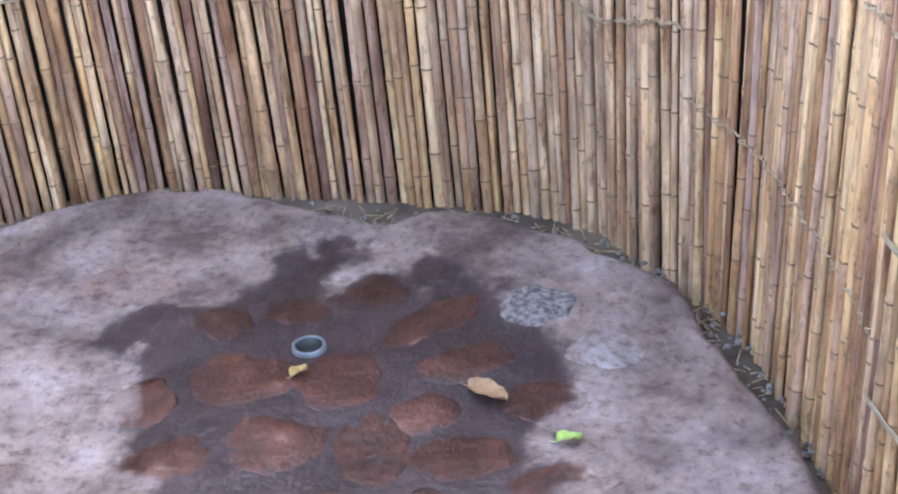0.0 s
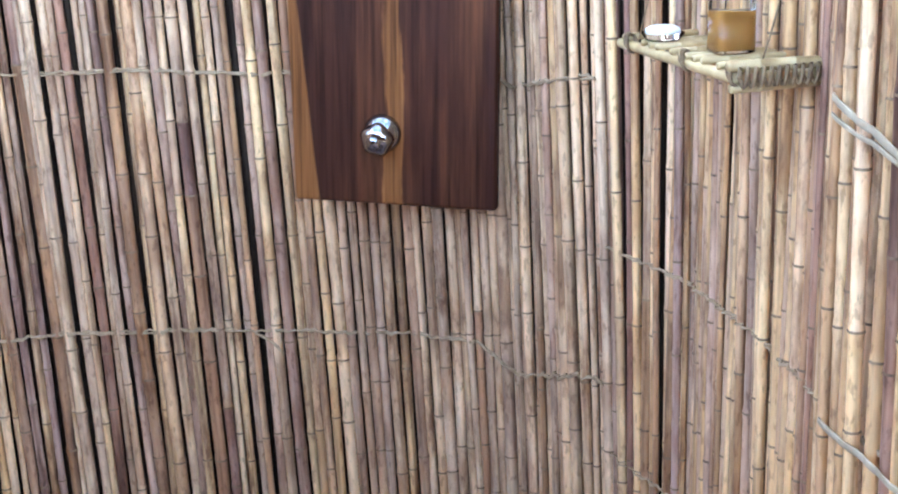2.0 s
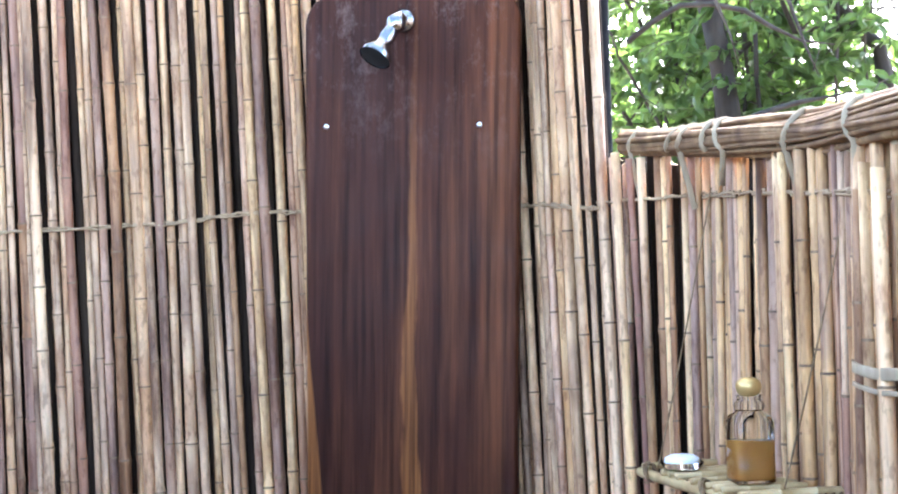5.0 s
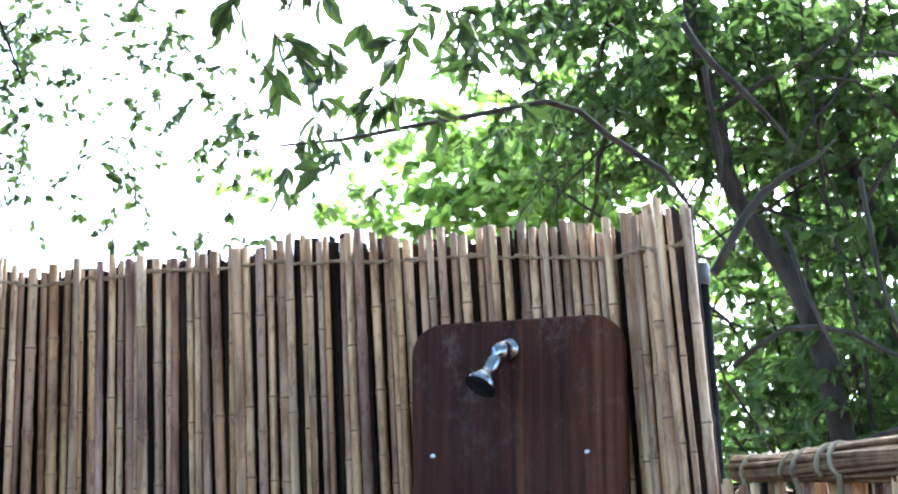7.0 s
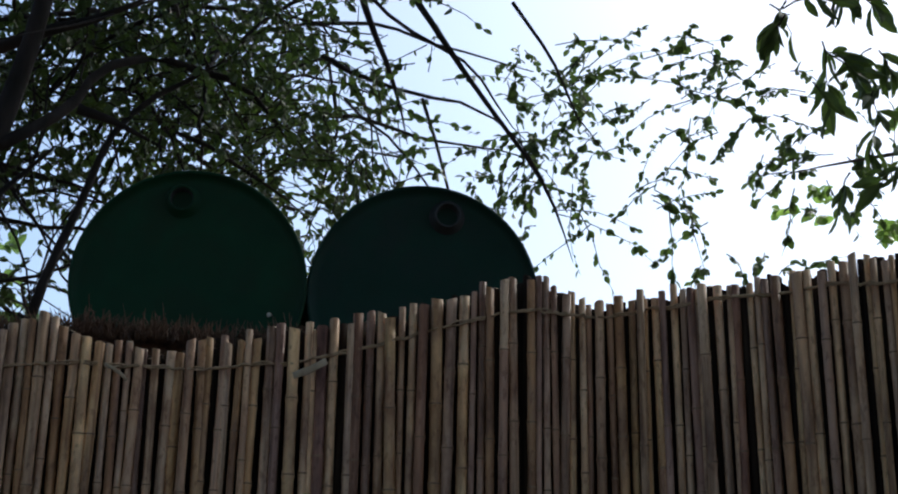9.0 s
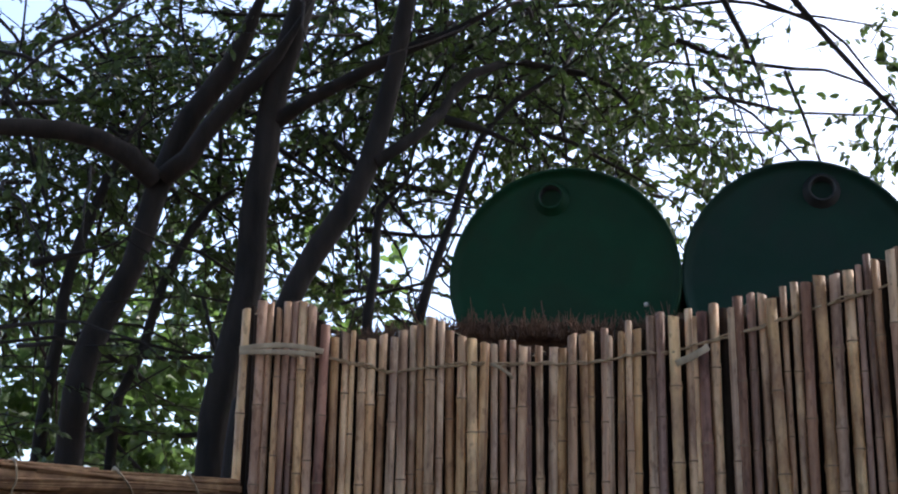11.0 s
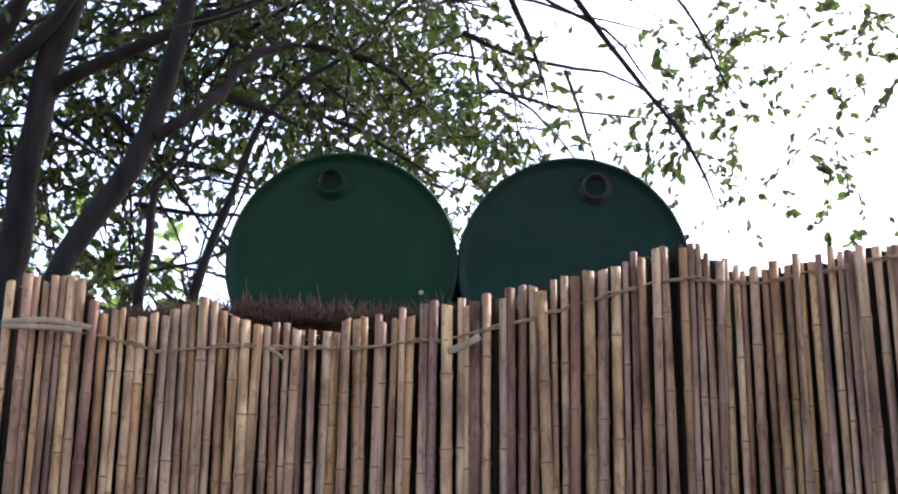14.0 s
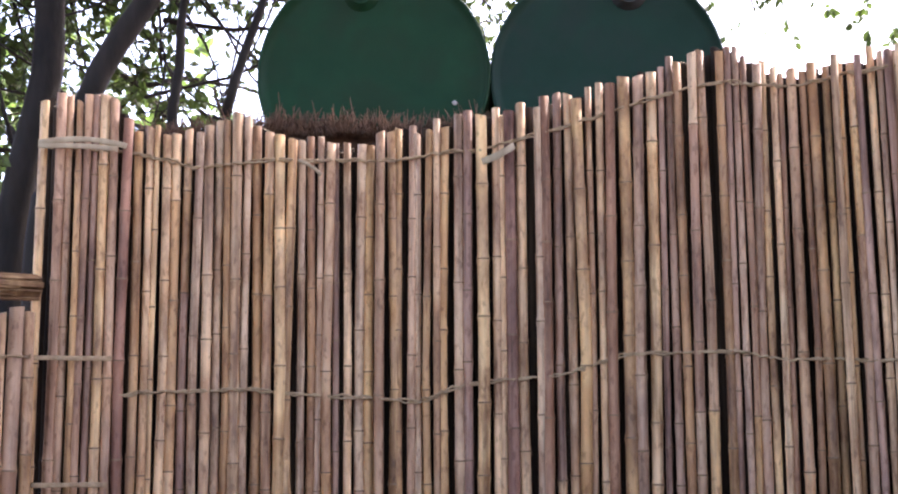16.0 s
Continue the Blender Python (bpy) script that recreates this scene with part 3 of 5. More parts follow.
EAST_LIMBS.append((0.0098, 0.0076, [(1.1, 4.88, 3.02), (1.11, 4.87, 2.81), (1.14, 4.87, 2.57), (1.21, 4.85, 2.32), (1.3, 4.83, 2.13)]))
EAST_LIMBS.append((0.0158, 0.0102, [(0.54, 5.17, 3.79), (0.62, 5.16, 3.64), (0.76, 5.14, 3.45), (0.88, 5.13, 3.28), (0.95, 5.11, 3.14)]))
EAST_LIMBS.append((0.0117, 0.0105, [(0.64, 5.36, 3.67), (0.65, 5.36, 3.49), (0.67, 5.36, 3.27), (0.65, 5.36, 3.06)]))
EAST_LIMBS.append((0.013, 0.0098, [(0.84, 4.93, 2.0), (0.96, 4.91, 2.05), (1.15, 4.87, 2.12), (1.41, 4.8, 2.15)]))
EAST_LIMBS.append((0.0146, 0.0097, [(0.7, 5.56, 3.54), (0.89, 5.53, 3.67), (1.13, 5.48, 3.75), (1.35, 5.43, 3.92)]))
EAST_LIMBS.append((0.0121, 0.0085, [(1.2, 5.47, 3.04), (1.34, 5.44, 3.27), (1.49, 5.4, 3.45), (1.64, 5.35, 3.57)]))
# thin saplings standing close together behind the low east wall
sap = random.Random(21)
for k in range(34):
    a0, d0, lean0 = sap.uniform(-29, -9), sap.uniform(5.8, 7.8), sap.gauss(0, 2.2)
    r0 = sap.choice([0.005, 0.006, 0.008, 0.011])
    EAST_LIMBS.append((r0 * 1.2, r0 * 0.6, [ring_place(a0 + lean0 * h / 5 + 0.35 * math.sin(h * 1.7 + k), d0, h) for h in (-0.2, 1.4, 2.0, 2.6, 3.2, 3.8, 4.4, 5.0)]))
EAST_CROWN = []
EAST_CROWN += [(0.18, 6.2, 4.22, 0.42, 46), (0.44, 5.98, 3.85, 0.42, 50), (0.24, 6.5, 3.83, 0.42, 39), (0.82, 6.35, 4.27, 0.42, 54), (1.12, 6.1, 3.99, 0.42, 54), (1.38, 5.84, 3.98, 0.42, 54), (1.38, 6.25, 3.75, 0.42, 50), (1.02, 6.52, 3.79, 0.42, 46), (0.67, 6.16, 3.51, 0.42, 28), (1.26, 6.27, 3.32, 0.42, 46), (1.49, 6.02, 3.31, 0.42, 50), (0.98, 6.73, 3, 0.42, 43)]
EAST_CROWN += [(1.36, 6.36, 2.9, 0.42, 50), (1.13, 6.4, 2.54, 0.42, 50), (1.32, 6.06, 2.37, 0.42, 50), (0.9, 6.54, 2.36, 0.42, 46), (0.89, 6.94, 2.7, 0.42, 36), (1.15, 6.4, 2.23, 0.42, 43), (1.68, 5.76, 3.55, 0.42, 54), (1.72, 5.75, 2.91, 0.42, 54), (1.62, 5.78, 2.44, 0.42, 50), (1.45, 6.03, 2.07, 0.42, 50), (0.52, 5.98, 4.21, 0.42, 43), (0.02, 6, 4.32, 0.42, 32)]
FAR_CROWN = []
FAR_CROWN += [(-0.62, 7.98, 4.05, 0.45, 34), (-0.31, 8.19, 4.25, 0.45, 40), (-0.03, 8, 4.02, 0.45, 40), (-0.36, 7.59, 3.77, 0.45, 34), (0.15, 8, 4.23, 0.45, 30), (0.27, 7.8, 3.9, 0.45, 34), (-1.27, 7.9, 3.85, 0.45, 10), (-0.78, 7.76, 3.78, 0.45, 24), (1.16, 8.92, 3.65, 0.45, 30), (1.61, 9.36, 3.42, 0.45, 40), (2.03, 9.28, 3.93, 0.45, 36), (1.28, 8.91, 2.53, 0.45, 40)]
FAR_CROWN += [(1.75, 8.83, 2.78, 0.45, 40), (2.08, 8.76, 3.12, 0.45, 40), (1.88, 9.31, 4.65, 0.45, 36), (2.38, 9.2, 4.87, 0.45, 36), (1.38, 9.4, 5.15, 0.45, 36), (0.89, 9.46, 4.98, 0.45, 26), (2.59, 9.14, 4.14, 0.45, 40), (2.28, 8.71, 2.46, 0.45, 40), (1.76, 8.83, 2.21, 0.45, 40)]
SPARSE_CROWN = []
SPARSE_CROWN += [(-1.48, 5.81, 3.8, 0.3, 4), (-1.36, 5.84, 4, 0.3, 4), (-1.58, 5.79, 3.39, 0.3, 3), (-1.88, 5.7, 4.03, 0.3, 3), (-2.32, 5.54, 3.86, 0.3, 3), (-2.37, 5.51, 4.1, 0.3, 1), (-1.76, 5.74, 4.07, 0.3, 3), (-2.1, 5.62, 3.53, 0.3, 1), (-1.21, 5.88, 3.7, 0.3, 4), (-0.85, 5.94, 3.42, 0.3, 6), (-0.79, 4.94, 3.57, 0.3, 4), (-0.66, 4.96, 3.4, 0.3, 4)]
SPARSE_CROWN += [(-0.87, 4.92, 3.73, 0.3, 4), (-1.2, 6.39, 3.41, 0.3, 4), (-1.64, 5.77, 4.28, 0.3, 2), (-0.53, 5.47, 3.95, 0.3, 6), (-0.14, 5.5, 3.8, 0.3, 10), (0, 5.5, 3.74, 0.3, 10), (-0.35, 5.99, 3.71, 0.3, 6), (-1.95, 5.67, 4.06, 0.32, 10), (-1.74, 5.74, 4.17, 0.32, 8), (-1.57, 5.79, 3.77, 0.32, 14), (-1.4, 5.83, 3.6, 0.32, 10), (-1.65, 5.77, 3.44, 0.32, 8)]
SPARSE_CROWN += [(-2.09, 5.84, 3.68, 0.32, 8), (-2.38, 5.73, 4.14, 0.32, 10), (-2.47, 5.68, 3.93, 0.32, 10), (-2.57, 5.64, 3.79, 0.32, 10), (-2.22, 5.79, 3.59, 0.32, 5), (-1.58, 6.3, 3.39, 0.32, 8), (-2.01, 6.18, 3.49, 0.32, 4), (-1.59, 5.78, 4.03, 0.32, 8)]
NEAR_SPRAYS = []
NEAR_SPRAYS += [(-0.75, 3.93, 2.86, 0.06, 1), (-0.63, 3.95, 2.88, 0.07, 1), (-0.58, 4.06, 3.1, 0.1, 3), (-0.39, 3.98, 3.04, 0.06, 1), (-0.21, 3.99, 3.14, 0.06, 1), (-0.89, 3.69, 3.27, 0.1, 3), (-0.78, 3.82, 3.24, 0.1, 3), (-0.68, 3.94, 3.06, 0.09, 2), (-0.48, 4.07, 3.23, 0.1, 3), (-0.35, 4.08, 3.35, 0.1, 3), (-0.68, 3.84, 3.37, 0.14, 4), (-0.52, 3.97, 3.4, 0.14, 4)]
NEAR_SPRAYS += [(-0.28, 4.09, 3.32, 0.1, 3), (-0.81, 3.71, 3.42, 0.15, 4), (-0.15, 4.2, 3.44, 0.12, 3)]
WEST_CROWN = []
WEST_CROWN += [(-5.65, 3.2, 4.19, 0.42, 70), (-5.26, 3.32, 4.2, 0.42, 70), (-4.5, 3.17, 3.84, 0.42, 54), (-4.78, 2.78, 3.5, 0.42, 54), (-4.75, 3.08, 3.62, 0.42, 54), (-5.25, 3.79, 3.9, 0.42, 48), (-5.51, 3.24, 3.42, 0.42, 32), (-5.14, 3.36, 3.32, 0.42, 43), (-4.5, 3.27, 3.19, 0.42, 37), (-5.01, 4.01, 4.17, 0.42, 46), (-4.39, 3.56, 3.49, 0.42, 37), (-4.83, 4.29, 4.3, 0.42, 42)]
WEST_CROWN += [(-4.09, 3.71, 3.53, 0.42, 29), (-3.98, 3.9, 3.82, 0.42, 46), (-4.42, 4.37, 4.32, 0.42, 46), (-3.94, 4.18, 3.84, 0.42, 50), (-3.71, 4.08, 3.98, 0.42, 54), (-4.22, 4.89, 4.07, 0.42, 50), (-3.86, 4.64, 4.13, 0.42, 54), (-3.86, 4.9, 3.95, 0.42, 50), (-3.82, 4.94, 4.3, 0.42, 54), (-3.73, 5.05, 4.1, 0.42, 26), (-3.28, 4.43, 3.48, 0.42, 19), (-3.72, 5.27, 4.35, 0.42, 24)]
WEST_CROWN += [(-3.7, 5.3, 3.58, 0.42, 8), (-3.12, 4.58, 3.61, 0.42, 16), (-3.75, 5.27, 3.43, 0.42, 7), (-4.58, 4.02, 3.46, 0.42, 18), (-4.86, 4.1, 3.14, 0.42, 18), (-4.34, 3.82, 2.92, 0.42, 16), (-4.57, 4.37, 3.66, 0.42, 16), (-4.09, 3.73, 2.84, 0.42, 12), (-3.86, 4.64, 3.7, 0.42, 25), (-4.37, 4.8, 3.93, 0.42, 29), (-5.75, 2.97, 4.02, 0.42, 70), (-4.9, 2.5, 3.17, 0.42, 64)]
WEST_CROWN += [(-5.83, 2.75, 3.81, 0.42, 59), (-3.26, 4.93, 4.05, 0.42, 14), (-3.43, 4.3, 3.38, 0.42, 12), (-5.01, 2.32, 3.03, 0.42, 59), (-2.59, 5.63, 3.84, 0.3, 9), (-2.49, 5.68, 4.03, 0.3, 8), (-2.64, 5.61, 3.64, 0.3, 7), (-2.42, 5.71, 3.94, 0.3, 6), (-2.68, 5.59, 4.07, 0.3, 8), (-2.16, 5.81, 3.59, 0.3, 4), (-2.51, 5.67, 4.21, 0.3, 5), (-2.07, 5.84, 4.08, 0.3, 5)]
WEST_CROWN += [(-1.92, 5.89, 3.7, 0.3, 5), (-2.28, 5.77, 3.82, 0.3, 4), (-2.48, 5.68, 3.44, 0.3, 4), (-1.73, 5.95, 4.07, 0.3, 5)]
# drooping growth over the drums, thinning out away from the trunks
over = random.Random(33)
for k in range(20):
    a0 = over.uniform(32.0, 43.5)
    WEST_CROWN.append((*ring_place(a0, over.uniform(4.6, 5.4), over.uniform(3.45, 4.25)), 0.38, int(5 + 5 * smooth(31, 40, a0))))
for k in range(7):
    a0, d0 = over.uniform(46.0, 54.0), over.uniform(4.9, 5.8)
    WEST_CROWN.append((*ring_place(a0, d0, 1.5 + over.uniform(0.36, 0.55) * d0), 0.42, 20))
# hanging twigs seen low between the drums
for k in range(9):
    a0, d0 = over.uniform(30.5, 40.5), over.uniform(4.7, 5.6)
    WEST_CROWN.append((*ring_place(a0, d0, 1.5 + over.uniform(0.27, 0.38) * d0), 0.26, 12))
# dense dark growth between the trunks
for k in range(17):
    a0, e0 = over.uniform(46.5, 64.0), over.uniform(0.08, 0.36)
    d0 = over.uniform(5.0, 6.2)
    WEST_CROWN.append((*ring_place(a0, d0, 1.5 + e0 * d0), 0.42, 24))
WEST_FAR = []
WEST_FAR += [(-7.78, 4.53, 3.29, 0.5, 30), (-7.59, 4.84, 3.09, 0.5, 34), (-7.51, 4.97, 3.47, 0.5, 30), (-7.71, 4.65, 2.79, 0.5, 36), (-7.48, 5, 2.8, 0.5, 36), (-7.35, 5.19, 3.03, 0.5, 20), (-7.82, 4.46, 2.99, 0.5, 34), (-7.59, 4.84, 2.58, 0.5, 36), (-7.95, 4.21, 3.12, 0.5, 36), (-7.93, 4.25, 2.62, 0.5, 36), (-7.43, 5.07, 2.52, 0.5, 30), (-8.1, 3.93, 2.92, 0.5, 36)]
WEST_FAR += [(-7.74, 4.6, 3.59, 0.5, 14), (-7.14, 5.48, 3.2, 0.5, 20), (-6.94, 5.73, 3.51, 0.5, 16), (-6.7, 6.01, 3.56, 0.5, 16), (-8.15, 3.83, 3.45, 0.5, 24), (-7.21, 5.39, 3.96, 0.5, 14)]
# unseen canopy added above the view to cut sky light and sun
def shade_clump(i, j):
    x, y = -6.0 + 1.4 * i + 0.4 * math.sin(j * 2.1 + i), -5.5 + 1.3 * j + 0.4 * math.sin(i * 1.7)
    z = 5.6 - 0.07 * min(0, j - 4) ** 2 + 0.4 * math.sin(i * 2.3 + j * 1.3)
    if y > -1:
        z = max(z, 3.0 + 0.78 * math.hypot(x, y))
    return (x, y, z, 0.8, 34)


SHADE_CANOPY = [shade_clump(i, j) for i in range(10) for j in range(13)]


def leaf_quads(s, base, way, normal, size, wide=0.22, fine=True):
    """One leaf, folded along its midrib, pointed at both ends."""
    side = way.cross(normal).normalized() * size * wide
    up = side.cross(way).normalized() * size * 0.07
    k = len(s.v)
    if not fine:
        s.v += [base, base + way * size * 0.45 + side + up, base + way * size, base + way * size * 0.45 - side + up]
        s.f += [(k, k + 2, k + 1), (k, k + 3, k + 2)]
        s.m += [0, 0]
        return
    s.v += [base, base + way * size * 0.22 + side * 0.7 + up, base + way * size * 0.55 + side + up, base + way * size * 0.85 + side * 0.55, base + way * size - up * 1.5,
            base + way * size * 0.85 - side * 0.55, base + way * size * 0.55 - side + up, base + way * size * 0.22 - side * 0.7 + up, base + way * size * 0.5]
    s.f += [(k, k + 8, k + 2, k + 1), (k + 8, k + 4, k + 3, k + 2), (k, k + 7, k + 6, k + 8), (k + 8, k + 6, k + 5, k + 4)]
    s.m += [0, 0, 0, 0]


def crown_mesh(rows, seed, size, leaves, twig_len, droop, wide=0.24, branches=2):
    """Leafy twigs scattered through overlapping clumps: a leaf mesh and a twig mesh."""
    r = random.Random(seed)
    leaf, twig = Shape(), Shape()
    for x, y, z, rad, n in rows:
        for _ in range(branches if n > 12 else 0):
            p = Vector((x, y, z)) + Vector((r.gauss(0, 0.7), r.gauss(0, 0.7), r.gauss(0.3, 0.5))) * rad
            d = Vector((r.uniform(-1, 1), r.uniform(-1, 1), r.uniform(-1.2, 0.6))).normalized()
            pts = [p]
            for k in range(7):
                d = (d + Vector((r.uniform(-0.3, 0.3), r.uniform(-0.3, 0.3), r.uniform(-0.35, 0.2)))).normalized()
                pts.append(pts[-1] + d * r.uniform(0.1, 0.22))
            r0 = r.uniform(0.005, 0.014)
            twig.tube(pts, [r0 * (1 - 0.11 * k) for k in range(8)], 5)
        for _ in range(n):
            o = Vector((x, y, z)) + Vector((r.gauss(0, 0.55), r.gauss(0, 0.55), r.gauss(0, 0.5))) * rad
            d = Vector((r.uniform(-1, 1), r.uniform(-1, 1), r.uniform(-0.6, 0.5))).normalized()
            ln = twig_len * r.uniform(0.5, 1.3)
            pts = [o]
            for k in range(4):
                d = (d + Vector((r.uniform(-0.3, 0.3), r.uniform(-0.3, 0.3), -droop))).normalized()
                pts.append(pts[-1] + d * ln / 4)
            twig.tube(pts, [0.0035, 0.003, 0.0025, 0.002, 0.0012], 3, caps=False)
            for k in range(leaves):
                f = r.uniform(0.1, 1.0) * 4
                i = min(3, int(f))
                b = pts[i].lerp(pts[i + 1], f - i)
                w = ((pts[i + 1] - pts[i]).normalized() + Vector((r.uniform(-1, 1), r.uniform(-1, 1), r.uniform(-1.1, 0.5)))).normalized()
                nrm = Vector((r.uniform(-1, 1), r.uniform(-1, 1), r.uniform(0.0, 1.2))).normalized()
                leaf_quads(leaf, b, w, nrm, size * r.uniform(0.6, 1.3), wide, size < 0.14)
    return leaf, twig


def tree(name, label, limbs, crowns, seed, bark):
    t = thing(name, label, "tree")
    for i, (r0, r1, pts) in enumerate(limbs):
        path = spline(pts, 0.12)
        k = len(path)
        radii = [(r0 + (r1 - r0) * j / (k - 1)) * min(1.0, 0.25 + 0.3 * (k - 1 - j), 0.25 + 0.3 * j if r0 < r1 else 1.0) * (1 + 0.10 * noise.noise(path[j] * 2.5 + Vector((0, 0, i)))) for j in range(k)]
        path = [p + 0.02 * noise.noise_vector(p * 3.0 + Vector((i, 0, 0))) for p in path]
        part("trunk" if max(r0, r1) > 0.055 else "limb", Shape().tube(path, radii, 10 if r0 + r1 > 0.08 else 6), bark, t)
    for j, (rows, size, leaves, twig_len, droop, mat, wide, branches) in enumerate(crowns):
        leaf, twig = crown_mesh(rows, seed + j, size, leaves, twig_len, droop, wide, branches)
        tagged(part("crown", leaf, mat, t, soft=False), kind="stuff")
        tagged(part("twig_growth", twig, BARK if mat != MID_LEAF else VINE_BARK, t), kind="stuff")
    return t


# second crown: canopy added out of view for its shade
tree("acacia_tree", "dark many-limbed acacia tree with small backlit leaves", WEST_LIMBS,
     [(WEST_CROWN, 0.040, 14, 0.42, 0.16, LEAF, 0.30, 4), (SHADE_CANOPY, 0.15, 14, 0.8, 0.05, LEAF, 0.4, 0)], 5, BARK)
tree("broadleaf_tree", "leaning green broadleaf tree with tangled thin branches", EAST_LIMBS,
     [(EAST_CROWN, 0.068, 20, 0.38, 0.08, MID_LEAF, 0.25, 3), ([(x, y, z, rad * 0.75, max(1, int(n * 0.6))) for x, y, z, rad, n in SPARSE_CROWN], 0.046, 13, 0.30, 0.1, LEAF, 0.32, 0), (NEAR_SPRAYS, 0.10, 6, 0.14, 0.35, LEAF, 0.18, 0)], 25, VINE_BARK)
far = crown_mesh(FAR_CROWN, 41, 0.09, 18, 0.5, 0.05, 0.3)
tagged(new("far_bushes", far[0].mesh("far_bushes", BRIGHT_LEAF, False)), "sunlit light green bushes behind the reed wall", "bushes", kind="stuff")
far = crown_mesh(WEST_FAR, 43, 0.09, 16, 0.5, 0.05, 0.3)
tagged(new("far_bushes", far[0].mesh("far_bushes", MID_LEAF, False)), "green bushes with light gaps beyond the trunks", "bushes", kind="stuff")


# ---------------------------------------------------------------- shower floor
def slab_material(name, dry, damp, scale, rough_dry=0.85):
    """Cement or stone with a dark wet patch of ragged outline round the drain."""
    m, n, l, b = material(name)
    info = n.new("ShaderNodeObjectInfo")
    t = noise_tex(n, l, scale, 8, rough=0.65)
    big = noise_tex(n, l, 3.2, 5, rough=0.6)
    r = ramp(n, dry)
    l.new(t.outputs[0], r.inputs[0])
    rb = ramp(n, [(0.32, (0.48, 0.40, 0.36)), (0.46, (0.92, 0.84, 0.78)), (0.56, (1.0, 0.97, 0.96)), (0.66, (1.08, 1.06, 1.05))])
    l.new(big.outputs[0], rb.inputs[0])
    col = mix(n, l, r.outputs[0], rb.outputs[0], 1.0, "MULTIPLY")
    grit_tex = noise_tex(n, l, 48, 5, rough=0.7)
    rg = ramp(n, [(0.36, (0.6, 0.54, 0.5)), (0.47, (0.96, 0.94, 0.92)), (0.56, (1.0, 1.0, 1.0)), (0.66, (1.2, 1.18, 1.16))])
    l.new(grit_tex.outputs[0], rg.inputs[0])
    col = mix(n, l, col, rg.outputs[0], 1.0, "MULTIPLY")
    tone = ramp(n, [(0, (0.55, 0.56, 0.62)), (0.45, (0.85, 0.80, 0.80)), (0.75, (1.15, 1.0, 0.95)), (1, (1.25, 1.35, 1.4))])
    l.new(info.outputs["Random"], tone.inputs[0])
    col = mix(n, l, col, tone.outputs[0], 1.0, "MULTIPLY")
    tc = n.new("ShaderNodeTexCoord")
    mp = n.new("ShaderNodeMapping")
    mp.inputs["Location"].default_value = (0.375 / 0.43, -2.0 / 0.52, 0)
    mp.inputs["Scale"].default_value = (1 / 0.43, 1 / 0.52, 0)
    l.new(tc.outputs["Object"], mp.inputs[0])
    ln = n.new("ShaderNodeVectorMath")
    ln.operation = "LENGTH"
    l.new(mp.outputs[0], ln.inputs[0])
    rag = noise_tex(n, l, 4.2, 7, rough=0.62)
    a = n.new("ShaderNodeMath")
    a.operation = "MULTIPLY_ADD"
    a.inputs[1].default_value, a.inputs[2].default_value = 1.7, -0.85
    l.new(rag.outputs[0], a.inputs[0])
    s = n.new("ShaderNodeMath")
    l.new(ln.outputs["Value"], s.inputs[0])
    l.new(a.outputs[0], s.inputs[1])
    wet = n.new("ShaderNodeMapRange")
    wet.interpolation_type = "SMOOTHSTEP"
    wet.inputs[1].default_value, wet.inputs[2].default_value, wet.inputs[3].default_value, wet.inputs[4].default_value = 0.86, 1.0, 1.0, 0.0
    l.new(s.outputs[0], wet.inputs[0])
    rd = ramp(n, damp)
    l.new(t.outputs[0], rd.inputs[0])
    dampc = mix(n, l, rd.outputs[0], tone.outputs[0], 1.0, "MULTIPLY")
    l.new(mix(n, l, col, dampc, wet.outputs[0]), b.inputs["Base Color"])
    rr = n.new("ShaderNodeMapRange")
    rr.inputs[3].default_value, rr.inputs[4].default_value = rough_dry, 0.42
    l.new(wet.outputs[0], rr.inputs[0])
    l.new(rr.outputs[0], b.inputs["Roughness"])
    add = n.new("ShaderNodeMath")
    add.operation = "MULTIPLY_ADD"
    add.inputs[1].default_value = 0.25
    l.new(grit_tex.outputs[0], add.inputs[0])
    l.new(t.outputs[0], add.inputs[2])
    bump(n, l, b, add.outputs[0], 0.9, 0.014)
    return m


CEMENT = slab_material("trowelled_cement", [(0.3, (0.085, 0.063, 0.053)), (0.44, (0.17, 0.136, 0.122)), (0.56, (0.26, 0.217, 0.198)), (0.68, (0.335, 0.29, 0.27)), (0.8, (0.40, 0.355, 0.34))],
                       [(0.3, (0.022, 0.014, 0.015)), (0.55, (0.05, 0.033, 0.034)), (0.7, (0.085, 0.06, 0.06))], 7)
STONE = slab_material("red_sandstone", [(0.3, (0.12, 0.085, 0.075)), (0.5, (0.235, 0.175, 0.155)), (0.7, (0.33, 0.26, 0.24))],
                      [(0.3, (0.03, 0.012, 0.009)), (0.48, (0.065, 0.022, 0.014)), (0.6, (0.115, 0.043, 0.027)), (0.72, (0.24, 0.135, 0.10))], 13)
C = Vector((-0.45, 1.95, 0))
